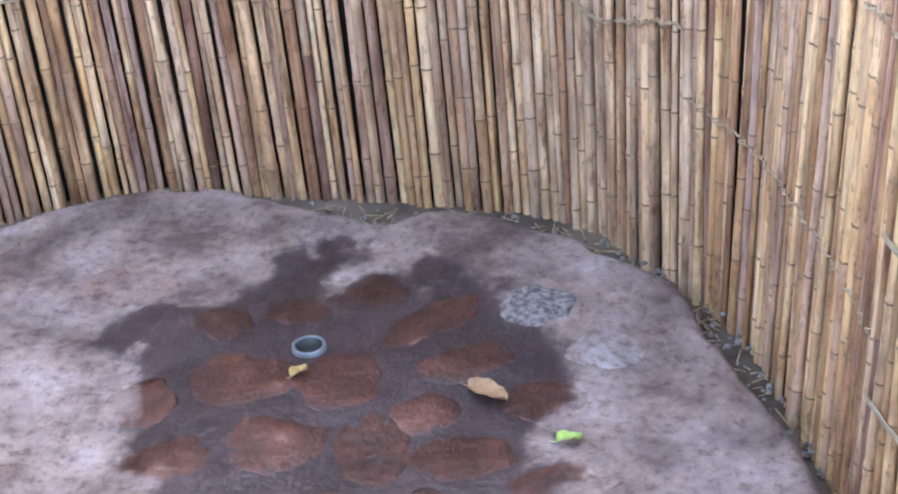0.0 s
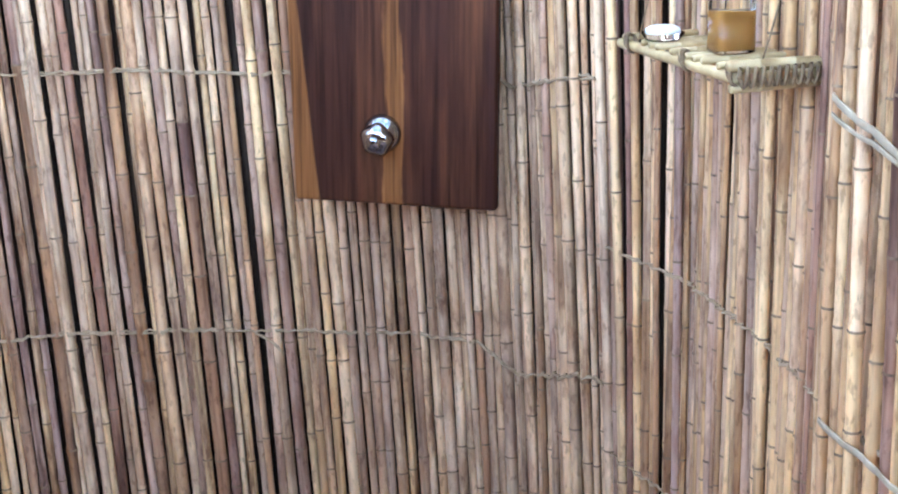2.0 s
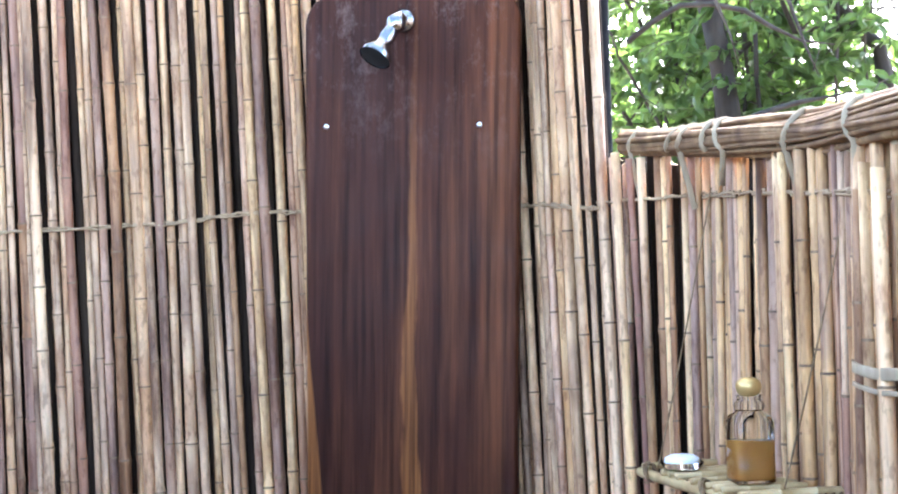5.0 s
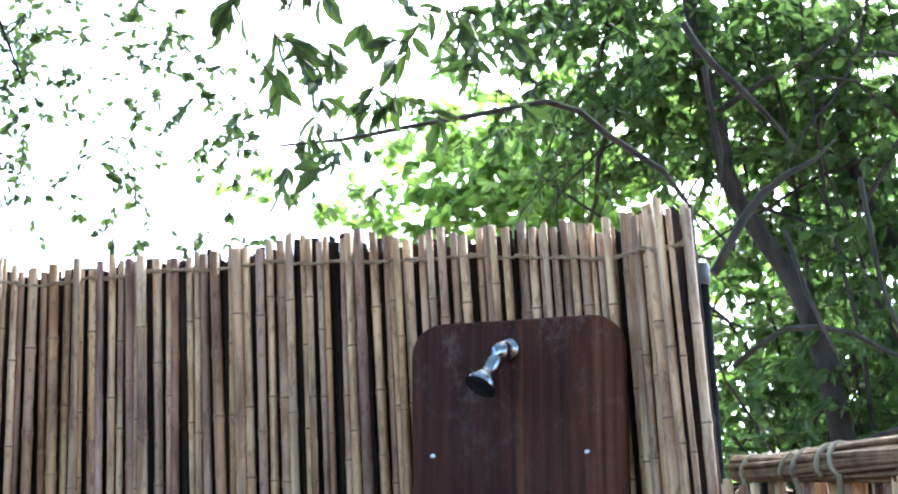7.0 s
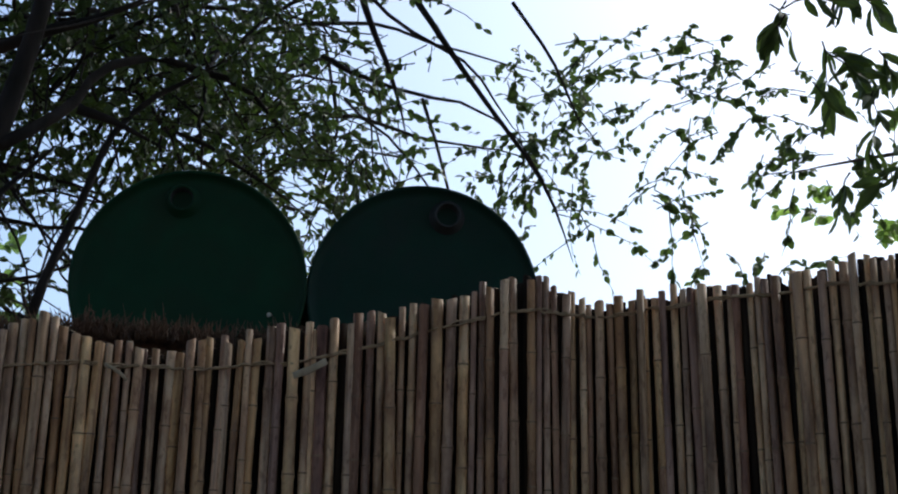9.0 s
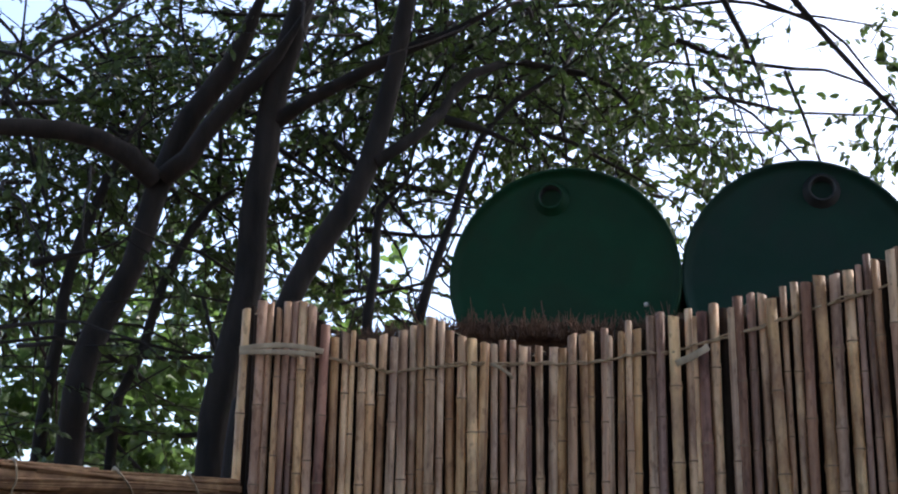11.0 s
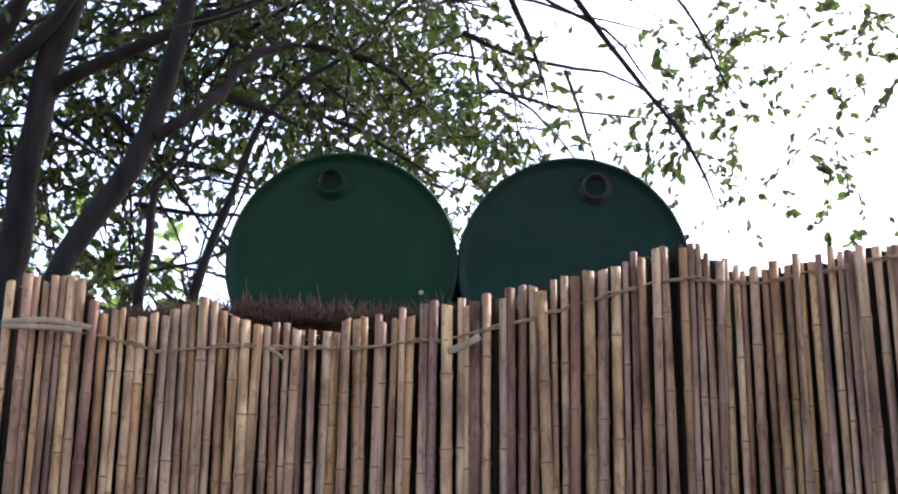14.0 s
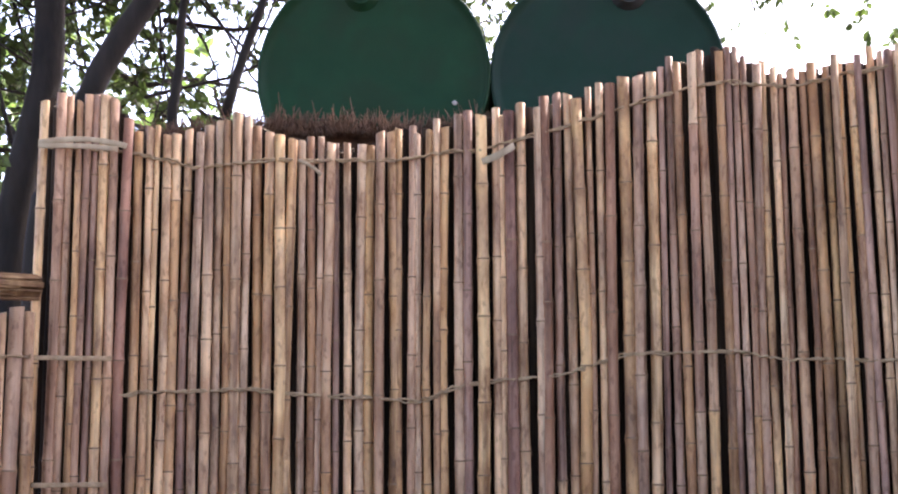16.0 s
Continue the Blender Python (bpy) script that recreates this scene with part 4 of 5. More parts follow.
EDGE = [(-180, 1.02), (-120, 1.0), (-60, 1.0), (-16, 0.91), (-10, 0.86), (4, 0.79), (17, 0.77), (30, 0.79), (37, 0.76), (42, 0.73), (47, 0.77), (55, 0.75), (64, 0.745), (74, 0.735),
        (80, 0.67), (89, 0.70), (100, 0.76), (108, 0.86), (121, 0.96), (131, 1.0), (138, 1.02), (180, 1.02)]


def slab_height(x, y):
    d = math.hypot(x + 0.45, y - 2.14)
    return (0.030 + 0.016 * smooth(0.05, 0.8, d) + 0.017 * noise.noise(Vector((x * 3.1, y * 3.1, 0.3))) + 0.009 * noise.noise(Vector((x * 9, y * 9, 5.3)))
            + 0.004 * noise.noise(Vector((x * 24, y * 24, 1.3))))


floor = thing("shower_floor", "hand-laid cement and stone shower slab, wet in the middle", "floor", kind="structure")
s = Shape()
NA, NR = 140, 44
for j in range(NR + 1):
    for i in range(NA):
        ang = 360 * i / NA - 180
        r = lerp_table(EDGE, ang) + 0.012 * noise.noise(Vector((ang * 0.16, 2.2, 0))) + 0.006 * noise.noise(Vector((ang * 0.5, 7.2, 0)))
        f = min(1.0, j / (NR - 4))
        q = C + Vector((math.cos(radians(ang)), math.sin(radians(ang)), 0)) * r * (f ** 0.85) * (0.985 if j < NR - 3 else 1.0)
        z = slab_height(q.x, q.y)
        if j > NR - 4:
            z -= (0.008, 0.03, 0.075, 0.12)[j - NR + 3]
        s.v.append(Vector((q.x, q.y, z)))
for j in range(NR):
    for i in range(NA):
        i2 = (i + 1) % NA
        s.f.append((j * NA + i, j * NA + i2, (j + 1) * NA + i2, (j + 1) * NA + i))
        s.m.append(0)
part("slab", s, CEMENT, floor)
STONES = [(-0.36, 2.33, 0.075, 0.062, 0.1), (-0.56, 2.045, 0.105, 0.075, 0.0), (-0.375, 2.03, 0.075, 0.085, 0.5), (-0.15, 2.075, 0.085, 0.05, 0.5), (-0.30, 1.83, 0.07, 0.085, 0.2),
          (-0.21, 1.93, 0.06, 0.05, 0.4), (-0.63, 2.235, 0.055, 0.055, 0.0), (-0.49, 2.275, 0.055, 0.05, 0.3), (-0.14, 1.80, 0.085, 0.06, 0.1), (0.10, 2.11, 0.065, 0.055, 0.3),
          (-0.22, 2.22, 0.105, 0.05, 0.7), (-0.02, 1.96, 0.075, 0.055, 0.2), (-0.66, 1.80, 0.08, 0.06, 0.5), (-0.47, 1.85, 0.085, 0.07, 0.2), (-0.74, 1.98, 0.06, 0.07, 0.3), (-0.86, 2.38, 0.09, 0.07, 0.2),
          (0.02, 1.72, 0.075, 0.05, 0.3), (-0.62, 1.64, 0.08, 0.06, 0.1), (-0.38, 1.66, 0.09, 0.06, 0.4), (-0.2, 1.65, 0.07, 0.06, 0.8)]
rs = random.Random(4)
for x, y, a, b2, t in STONES:
    s = Shape()
    n = 18
    ph = rs.uniform(0, 9)
    for k, (f, up) in enumerate(((1.06, -0.010), (1.0, -0.0012), (0.92, 0.001), (0.6, 0.002), (0.25, 0.0022))):
        for i in range(n):
            w = 2 * math.pi * i / n
            wob = 1.12 + 0.30 * noise.noise(Vector((math.cos(w) * 1.2 + ph, math.sin(w) * 1.2, 0))) + 0.10 * noise.noise(Vector((math.cos(w) * 4 + ph, math.sin(w) * 4, 0)))
            p = Vector((math.cos(w) * a * f * wob, math.sin(w) * b2 * f * wob, 0))
            p.rotate(Euler((0, 0, t)))
            px, py = x + p.x, y + p.y
            s.v.append(Vector((px, py, slab_height(px, py) + up + 0.003 * noise.noise(Vector((px * 40, py * 40, ph))))))
    for k in range(4):
        for i in range(n):
            s.f.append((k * n + i, k * n + (i + 1) % n, (k + 1) * n + (i + 1) % n, (k + 1) * n + i))
            s.m.append(0)
    s.f.append(tuple(4 * n + i for i in range(n)))
    s.m.append(0)
    part("stone", s, STONE, floor)

SPECKLED = grainy("pebbly_grey_stone", [(0.38, (0.085, 0.065, 0.058)), (0.5, (0.17, 0.135, 0.122)), (0.62, (0.26, 0.21, 0.19))], 75, (1, 1, 1), 0.85, 0.9, 0.008)
s = Shape()
n = 20
for f, up in ((1.06, -0.010), (1.0, 0.0), (0.85, 0.002), (0.4, 0.003)):
    for i in range(n):
        w = 2 * math.pi * i / n
        wob = 1 + 0.3 * noise.noise(Vector((math.cos(w) * 1.4 + 4, math.sin(w) * 1.4, 0)))
        px, py = -0.02 + math.cos(w) * 0.07 * f * wob, 2.255 + math.sin(w) * 0.065 * f * wob
        s.v.append(Vector((px, py, slab_height(px, py) + up)))
for k in range(3):
    for i in range(n):
        s.f.append((k * n + i, k * n + (i + 1) % n, (k + 1) * n + (i + 1) % n, (k + 1) * n + i))
        s.m.append(0)
s.f.append(tuple(3 * n + i for i in range(n)))
s.m.append(0)
part("stone", s, SPECKLED, floor, "grey pebbly stone")

# straw bits and grit in the soil along the slab's edge
rs = random.Random(12)
grit = Shape()
for _ in range(420):
    ang = rs.uniform(-25, 150)
    rr = lerp_table(EDGE, ang) + rs.uniform(-0.01, 0.09)
    p = C + Vector((math.cos(radians(ang)) * rr, math.sin(radians(ang)) * rr, rs.uniform(-0.012, 0.012)))
    if rs.random() < 0.45:
        d = Vector((rs.uniform(-1, 1), rs.uniform(-1, 1), rs.uniform(-0.1, 0.2))).normalized() * rs.uniform(0.008, 0.03)
        grit.tube([p - d, p + d], 0.0016, 4, 1)
    else:
        q = rs.uniform(0.003, 0.009)
        grit.lathe([(0.001, -q * 0.6), (q, -q * 0.2), (q * 0.8, q * 0.4), (0.001, q * 0.6)], p, 6, None, 0)
GRIT = grainy("grit", [(0.3, (0.10, 0.075, 0.055)), (0.7, (0.34, 0.28, 0.24))], 200, (1, 1, 1), 0.9)
tagged(new("grit", grit.mesh("grit", [GRIT, TWINE])), "grit and straw bits in the soil by the slab", "grit", kind="stuff")

PLASTIC = grainy("grey_plastic_pipe", [(0.3, (0.10, 0.103, 0.104)), (0.7, (0.19, 0.195, 0.195))], 40, (1, 1, 1), 0.4, 0.1)
dz = slab_height(-0.45, 2.14) - 0.006
drain = thing("floor_drain", "grey plastic drain pipe standing proud in the wet slab", "drain", (-0.45, 2.14, dz))
# a black disc stands in for the dark down the pipe
part("pipe", Shape().lathe([(0.032, -0.01), (0.033, 0.009), (0.032, 0.016), (0.028, 0.017), (0.0255, 0.0145), (0.025, 0.0095), (0.0, 0.009)], (0, 0, 0), 28, None, [0, 0, 0, 0, 1, 1]), [PLASTIC, BLACK_AND_HOLE_SHADE], drain)


def fallen_leaf(x, y, size, turn, mat, label):
    z = slab_height(x, y) + 0.010
    s = Shape()
    o = Vector((x, y, z))
    for i in range(9):
        f = i / 8
        w = size * 0.32 * math.sin(math.pi * min(1, f * 0.94 + 0.03)) ** 0.8 * (1 + 0.12 * math.sin(i * 2.3))
        for side in (-1, -0.5, 0, 0.5, 1):
            p = Vector(((f - 0.5) * size, side * w, 0.009 * side * side + 0.005 * math.sin(f * 5 + side)))
            p.rotate(Euler((0, 0, turn)))
            s.v.append(o + p)
    for i in range(8):
        for k in range(4):
            s.f.append((i * 5 + k, i * 5 + k + 1, i * 5 + k + 6, i * 5 + k + 5))
            s.m.append(0)
    d = Vector((math.cos(turn), math.sin(turn), 0))
    s.tube([o - d * size * 0.5, o - d * size * 0.72 + Vector((0, 0, 0.004))], [0.0014, 0.0009], 5)
    tagged(new("fallen_leaf", s.mesh("fallen_leaf", mat)), label, "leaf")


fallen_leaf(-0.455, 2.045, 0.042, 0.9, grainy("yellow_leaf", [(0.3, (0.36, 0.21, 0.07)), (0.7, (0.50, 0.33, 0.13))], 50, (1, 1, 1), 0.6), "small dry yellow leaf on the wet slab")
fallen_leaf(-0.11, 1.975, 0.08, -0.5, grainy("brown_leaf", [(0.3, (0.22, 0.10, 0.04)), (0.7, (0.42, 0.25, 0.12))], 50, (1, 1, 1), 0.6), "curled brown fallen leaf on the slab")
fallen_leaf(0.03, 1.83, 0.045, 0.3, grainy("lime_leaf", [(0.3, (0.25, 0.35, 0.06)), (0.7, (0.45, 0.52, 0.16))], 50, (1, 1, 1), 0.6), "fresh lime green fallen leaf on the slab")

# ---------------------------------------------------------------- shower board
def board_wood():
    m, n, l, b = material("oiled_dark_hardwood")
    tc = n.new("ShaderNodeTexCoord")
    sep = n.new("ShaderNodeSeparateXYZ")
    l.new(tc.outputs["Object"], sep.inputs[0])
    fine = noise_tex(n, l, 60, 5, (1, 1, 0.03))
    wave = noise_tex(n, l, 4.5, 6, (2.2, 1, 0.6))
    band = noise_tex(n, l, 7, 6, (1.3, 1, 0.10), rough=0.65)
    r = ramp(n, [(0.32, (0.022, 0.008, 0.0065)), (0.5, (0.046, 0.0148, 0.0080)), (0.66, (0.102, 0.035, 0.0148))])
    l.new(band.outputs[0], r.inputs[0])
    f = ramp(n, [(0.34, (0.42, 0.38, 0.36)), (0.5, (1.0, 0.98, 0.95)), (0.64, (1.4, 1.35, 1.25))])
    l.new(fine.outputs[0], f.inputs[0])
    col = mix(n, l, r.outputs[0], f.outputs[0], 1.0, "MULTIPLY")

    def math_node(op, a, c):
        k = n.new("ShaderNodeMath")
        k.operation = op
        for sock, v in zip(k.inputs, (a, c)):
            if isinstance(v, (int, float)):
                sock.default_value = v
            else:
                l.new(v, sock)
        return k.outputs[0]

    shift = math_node("MULTIPLY", math_node("SUBTRACT", wave.outputs[0], 0.5), 0.06)
    x = math_node("ADD", sep.outputs[0], shift)
    dist = math_node("ABSOLUTE", math_node("SUBTRACT", x, 0.008), 0)
    thin = n.new("ShaderNodeMapRange")
    thin.inputs[1].default_value, thin.inputs[2].default_value, thin.inputs[3].default_value, thin.inputs[4].default_value = -0.62, 0.45, 0.0175, 0.005
    l.new(sep.outputs[2], thin.inputs[0])
    edge = math_node("SUBTRACT", thin.outputs[0], dist)
    streak = n.new("ShaderNodeMapRange")
    streak.inputs[1].default_value, streak.inputs[2].default_value = -0.0025, 0.0025
    l.new(edge, streak.inputs[0])
    left = n.new("ShaderNodeMapRange")
    left.inputs[1].default_value, left.inputs[2].default_value = 0.0, 0.005
    slope = math_node("MULTIPLY", math_node("ADD", sep.outputs[2], 0.05), 0.10)
    l.new(math_node("SUBTRACT", math_node("SUBTRACT", -0.196, slope), math_node("ADD", sep.outputs[0], math_node("MULTIPLY", shift, 0.2))), left.inputs[0])
    pale = ramp(n, [(0.34, (0.095, 0.033, 0.010)), (0.5, (0.24, 0.090, 0.026)), (0.64, (0.34, 0.14, 0.044))])
    l.new(fine.outputs[0], pale.inputs[0])
    worn = n.new("ShaderNodeMapRange")
    worn.inputs[1].default_value, worn.inputs[2].default_value, worn.inputs[3].default_value, worn.inputs[4].default_value = -0.35, 0.40, 0.95, 0.12
    l.new(sep.outputs[2], worn.inputs[0])
    both = math_node("MAXIMUM", math_node("MULTIPLY", streak.outputs[0], worn.outputs[0]), math_node("MULTIPLY", left.outputs[0], 0.85))
    col = mix(n, l, col, pale.outputs[0], both)
    scuff = ramp(n, [(0.52, (0, 0, 0)), (0.70, (0.8, 0.8, 0.8))])
    l.new(noise_tex(n, l, 16, 8, (1.0, 1.0, 0.55), rough=0.8).outputs[0], scuff.inputs[0])
    upper = n.new("ShaderNodeMapRange")
    upper.inputs[1].default_value, upper.inputs[2].default_value = 0.25, 0.58
    l.new(sep.outputs[2], upper.inputs[0])
    col = mix(n, l, col, (0.17, 0.115, 0.095), math_node("MULTIPLY", scuff.outputs[0], upper.outputs[0]))
    l.new(col, b.inputs["Base Color"])
    rough = ramp(n, [(0.3, (0.48, 0.48, 0.48)), (0.7, (0.68, 0.68, 0.68))])
    l.new(noise_tex(n, l, 12, 4).outputs[0], rough.inputs[0])
    l.new(rough.outputs[0], b.inputs["Roughness"])
    b.inputs["Specular IOR Level"].default_value = 0.13
    bump(n, l, b, fine.outputs[0], 0.3, 0.0015)
    return m


def rounded_board(w, h, th, rt, rb, bevel):
    """Upright board, broad corners at the top, eased edges all round; x across, z up, front at -y."""
    outline = []
    for cx, cz, r, a0 in ((w / 2 - rt, h / 2 - rt, rt, 0), (-w / 2 + rt, h / 2 - rt, rt, 90), (-w / 2 + rb, -h / 2 + rb, rb, 180), (w / 2 - rb, -h / 2 + rb, rb, 270)):
        for k in range(9):
            a = radians(a0 + 90 * k / 8)
            outline.append((cx + r * math.cos(a), cz + r * math.sin(a)))
    s = Shape()
    n = len(outline)
    rings = [(1, th / 2), (0, th / 2 - bevel), (0, -th / 2 + bevel), (0.35, -th / 2 + bevel * 0.35), (1, -th / 2)]
    for inset, y in rings:
        for x, z in outline:
            taper = 0.017 * smooth(0.3, -0.6, z) if x < 0 else 0.0
            s.v.append(Vector((x * (1 - 2 * inset * bevel / w) + taper, y, z * (1 - 2 * inset * bevel / h))))
    for k in range(len(rings) - 1):
        for i in range(n):
            i2 = (i + 1) % n
            s.f.append((k * n + i, k * n + i2, (k + 1) * n + i2, (k + 1) * n + i))
            s.m.append(0)
    s.f.append(tuple((len(rings) - 1) * n + i for i in range(n)))
    s.f.append(tuple(reversed(range(n))))
    s.m += [0, 0]
    return s


CHROME = grainy("chrome", [(0.3, (0.30, 0.31, 0.33)), (0.7, (0.42, 0.43, 0.45))], 30, (1, 1, 1), 0.07, 0.03, metal=1.0)
STEEL = grainy("zinc_nail", [(0.3, (0.6, 0.6, 0.6)), (0.7, (0.75, 0.75, 0.75))], 30, (1, 1, 1), 0.35, metal=1.0)
TURN = -13.5
board = thing("shower_board", "tall dark oiled hardwood board with a pale sapwood streak", "shower board", (-0.1085, 2.637, 1.453))
BOARD = pose(-0.1085, 2.637, 1.453, 0, 0, TURN)
board.matrix_basis = BOARD @ pose(0, 0, 0, 0, 2.0, 0)
part("plank", rounded_board(0.424, 1.228, 0.032, 0.062, 0.006, 0.007), board_wood(), board)
for x, z in ((-0.165, 0.356), (0.137, 0.354)):
    part("nail", Shape().lathe([(0.0055, 0.0), (0.005, 0.0025), (0.002, 0.0035), (0.0, 0.0036)], (x, -0.0155, z), 10, (0, -1, 0)), STEEL, board, "bright round nail head")

UNLEAN = board.matrix_basis.inverted() @ BOARD
d = Vector((-0.30, -0.42, -0.70)).normalized()
o = Vector((0, -0.026, 0.002)) + d * 0.028
head = part("shower_head", Shape().lathe([(0.011, 0.0), (0.0135, 0.006), (0.0135, 0.024), (0.012, 0.028), (0.018, 0.040), (0.026, 0.052), (0.028, 0.058), (0.0275, 0.064)], o, 28, d), CHROME, board,
            "small chrome swivel shower head")
head.matrix_basis = UNLEAN @ pose(0.0075, -0.016, 0.555) @ Matrix.Scale(1.12, 4)
part("flange", Shape().lathe([(0.0, 0.0), (0.021, 0.0), (0.021, 0.004), (0.014, 0.009), (0.009, 0.012), (0.009, 0.03)], (0, 0, 0), 24, (0, -1, 0)), CHROME, head)
part("ball_joint", Shape().lathe([(0.009, -0.004), (0.015, 0.006), (0.0175, 0.014), (0.0165, 0.022), (0.011, 0.030)], (0, -0.026, 0.002), 24, d), CHROME, head)
part("spray_plate", Shape().lathe([(0.0265, 0.062), (0.02, 0.0635), (0.0, 0.064)], o, 28, d), BLACK_AND_HOLE_SHADE, head, "dark perforated spray plate")

tap = part("tap", Shape().lathe([(0.0, 0.0), (0.034, 0.0), (0.034, 0.004), (0.030, 0.012), (0.022, 0.019), (0.016, 0.022), (0.014, 0.024)], (0, 0, 0), 32, (0, -1, 0)), CHROME, board, "round chrome tap with a lobed handle")
tap.matrix_basis = UNLEAN @ pose(-0.0284, -0.016, -0.471) @ Matrix.Scale(1.12, 4)
d = Vector((-0.08, -1.0, -0.2)).normalized()
hs = Shape()
q = Vector((0, 0, 1)).rotation_difference(d)
prof = [(0.014, 0.014), (0.025, 0.018), (0.029, 0.025), (0.028, 0.034), (0.022, 0.041), (0.012, 0.045), (0.001, 0.046)]
for r, z in prof:
    for k in range(40):
        a = 2 * math.pi * k / 40
        lob = 1 + 0.06 * math.cos(5 * a) * smooth(0.012, 0.026, r)
        hs.v.append(q @ Vector((r * lob * math.cos(a), r * lob * math.sin(a), z)))
for i in range(len(prof) - 1):
    for k in range(40):
        hs.f.append((i * 40 + k, i * 40 + (k + 1) % 40, (i + 1) * 40 + (k + 1) % 40, (i + 1) * 40 + k))
        hs.m.append(0)
part("handle", hs, CHROME, tap)
part("cap", Shape().lathe([(0.012, 0.043), (0.012, 0.048), (0.009, 0.051), (0.0, 0.052)], (0, 0, 0), 20, d), CHROME, tap)

# ---------------------------------------------------------------- hanging shelf with jar and soap
YELLOW_REED = grainy("yellow_cane", [(0.3, (0.34, 0.22, 0.09)), (0.7, (0.56, 0.41, 0.20))], 30, (1, 1, 1), 0.5)
shelf = thing("hanging_shelf", "small cane shelf lashed with bark, hung on strings", "shelf", (0.346, 1.702, 1.220))
along, across = Vector((-0.262, 0.965, 0)), Vector((0.965, 0.262, 0))


def cane(a, b, r, mat=None, name="cane", sub=None):
    a, b = Vector(a), Vector(b)
    pts = [a.lerp(b, f) for f in (0, 0.02, 0.3, 0.31, 0.32, 0.66, 0.67, 0.68, 0.98, 1)]
    return part(name, Shape().tube(pts, [r * 0.9, r, r, r * 1.14, r, r, r * 1.14, r, r, r * 0.9], 10), mat or YELLOW_REED, sub or shelf)


cane(along * -0.01, along * 0.37, 0.0075)
cane(across * 0.055 + along * -0.01, across * 0.055 + along * 0.37, 0.0065)
cane(across * 0.105 + along * -0.01, across * 0.105 + along * 0.37, 0.007)
for f in (0.035, 0.08, 0.105, 0.13, 0.175, 0.225, 0.25, 0.275, 0.345):
    cane(along * f + across * -0.006 + Vector((0, 0, 0.011)), along * f + across * 0.112 + Vector((0, 0, 0.011)), 0.005)
cane(along * -0.006 + across * -0.012 + Vector((0, 0, 0.016)), along * -0.006 + across * 0.122 + Vector((0, 0, 0.014)), 0.0075)
cane(along * -0.006 + across * -0.008 + Vector((0, 0, -0.012)), along * -0.006 + across * 0.122 + Vector((0, 0, -0.010)), 0.0065)
pts = []
for i in range(90):
    f = i / 89
    a = f * 2 * math.pi * 11
    pts.append(along * (-0.012 - 0.009 * abs(math.cos(a / 2))) + across * (-0.004 + 0.118 * f) + Vector((0, 0, 0.002 + 0.012 * math.sin(a))))
part("lashing", Shape().tube(pts, 0.0028, 6), DARK_TWINE, shelf, "brown bark lashing wound along the edge")
for f in (0.0, 0.14, 0.33):
    ring = [along * (f + 0.012 * math.sin(k * 0.9)) + across * (0.011 * math.cos(k * 0.785)) + Vector((0, 0, 0.004 + 0.013 * math.sin(k * 0.785))) for k in range(18)]
    part("lashing", Shape().tube(ring, 0.0025, 5), DARK_TWINE, shelf)
for a, b in (((across * 0.03 + along * -0.004), Vector((0.47, 1.705, 1.595))), ((along * 0.33 + across * 0.01), Vector((0.375, 2.10, 1.64)))):
    b = b - Vector((0.346, 1.702, 1.220))
    pts = [a.lerp(b, k / 8) + Vector((0, 0, -0.01 * math.sin(math.pi * k / 8))) for k in range(9)]
    part("string", Shape().tube(pts, 0.0013, 5), DARK_TWINE, shelf, "thin brown hanging string")

m, n, l, b = material("clear_glass")
b.inputs["Base Color"].default_value = (0.93, 0.96, 0.95, 1)
b.inputs["Transmission Weight"].default_value, b.inputs["Roughness"].default_value, b.inputs["IOR"].default_value = 1.0, 0.04, 1.3
GLASS = m
HONEY = grainy("amber_liquid", [(0.3, (0.40, 0.16, 0.03)), (0.7, (0.52, 0.24, 0.05))], 12, (1, 1, 1), 0.25, 0.0)
GOLD = grainy("brass_stopper", [(0.3, (0.55, 0.35, 0.12)), (0.7, (0.72, 0.50, 0.20))], 30, (1, 1, 1), 0.35, 0.1, metal=0.6)


def square_jar(levels, mat_slots=0):
    """Stacked rounded squares: (half width, roundness 0..1, height)."""
    s = Shape()
    n = 32
    for hw, rd, z in levels:
        for k in range(n):
            a = 2 * math.pi * k / n
            c, sn = math.cos(a), math.sin(a)
            sq = 1 / max(abs(c), abs(sn))
            r = hw * (rd + (1 - rd) * min(sq, 1.28))
            s.v.append(Vector((r * c, r * sn, z)))
    for i in range(len(levels) - 1):
        for k in range(n):
            s.f.append((i * n + k, i * n + (k + 1) % n, (i + 1) * n + (k + 1) % n, (i + 1) * n + k))
            s.m.append(0)
    s.f.append(tuple(reversed(range(n))))
    s.f.append(tuple((len(levels) - 1) * n + k for k in range(n)))
    s.m += [0, 0]
    return s


jar = thing("glass_jar", "square glass jar half full of amber liquid, round stopper", "jar")
jar.matrix_basis = pose(0.364, 1.815, 1.236, 0, 0, 8) @ Matrix.Diagonal((0.85, 0.85, 0.9, 1))
part("glass", square_jar([(0.028, 0.2, 0.0), (0.032, 0.1, 0.003), (0.032, 0.1, 0.088), (0.029, 0.3, 0.096), (0.022, 0.9, 0.101), (0.020, 1, 0.106)]), GLASS, jar)
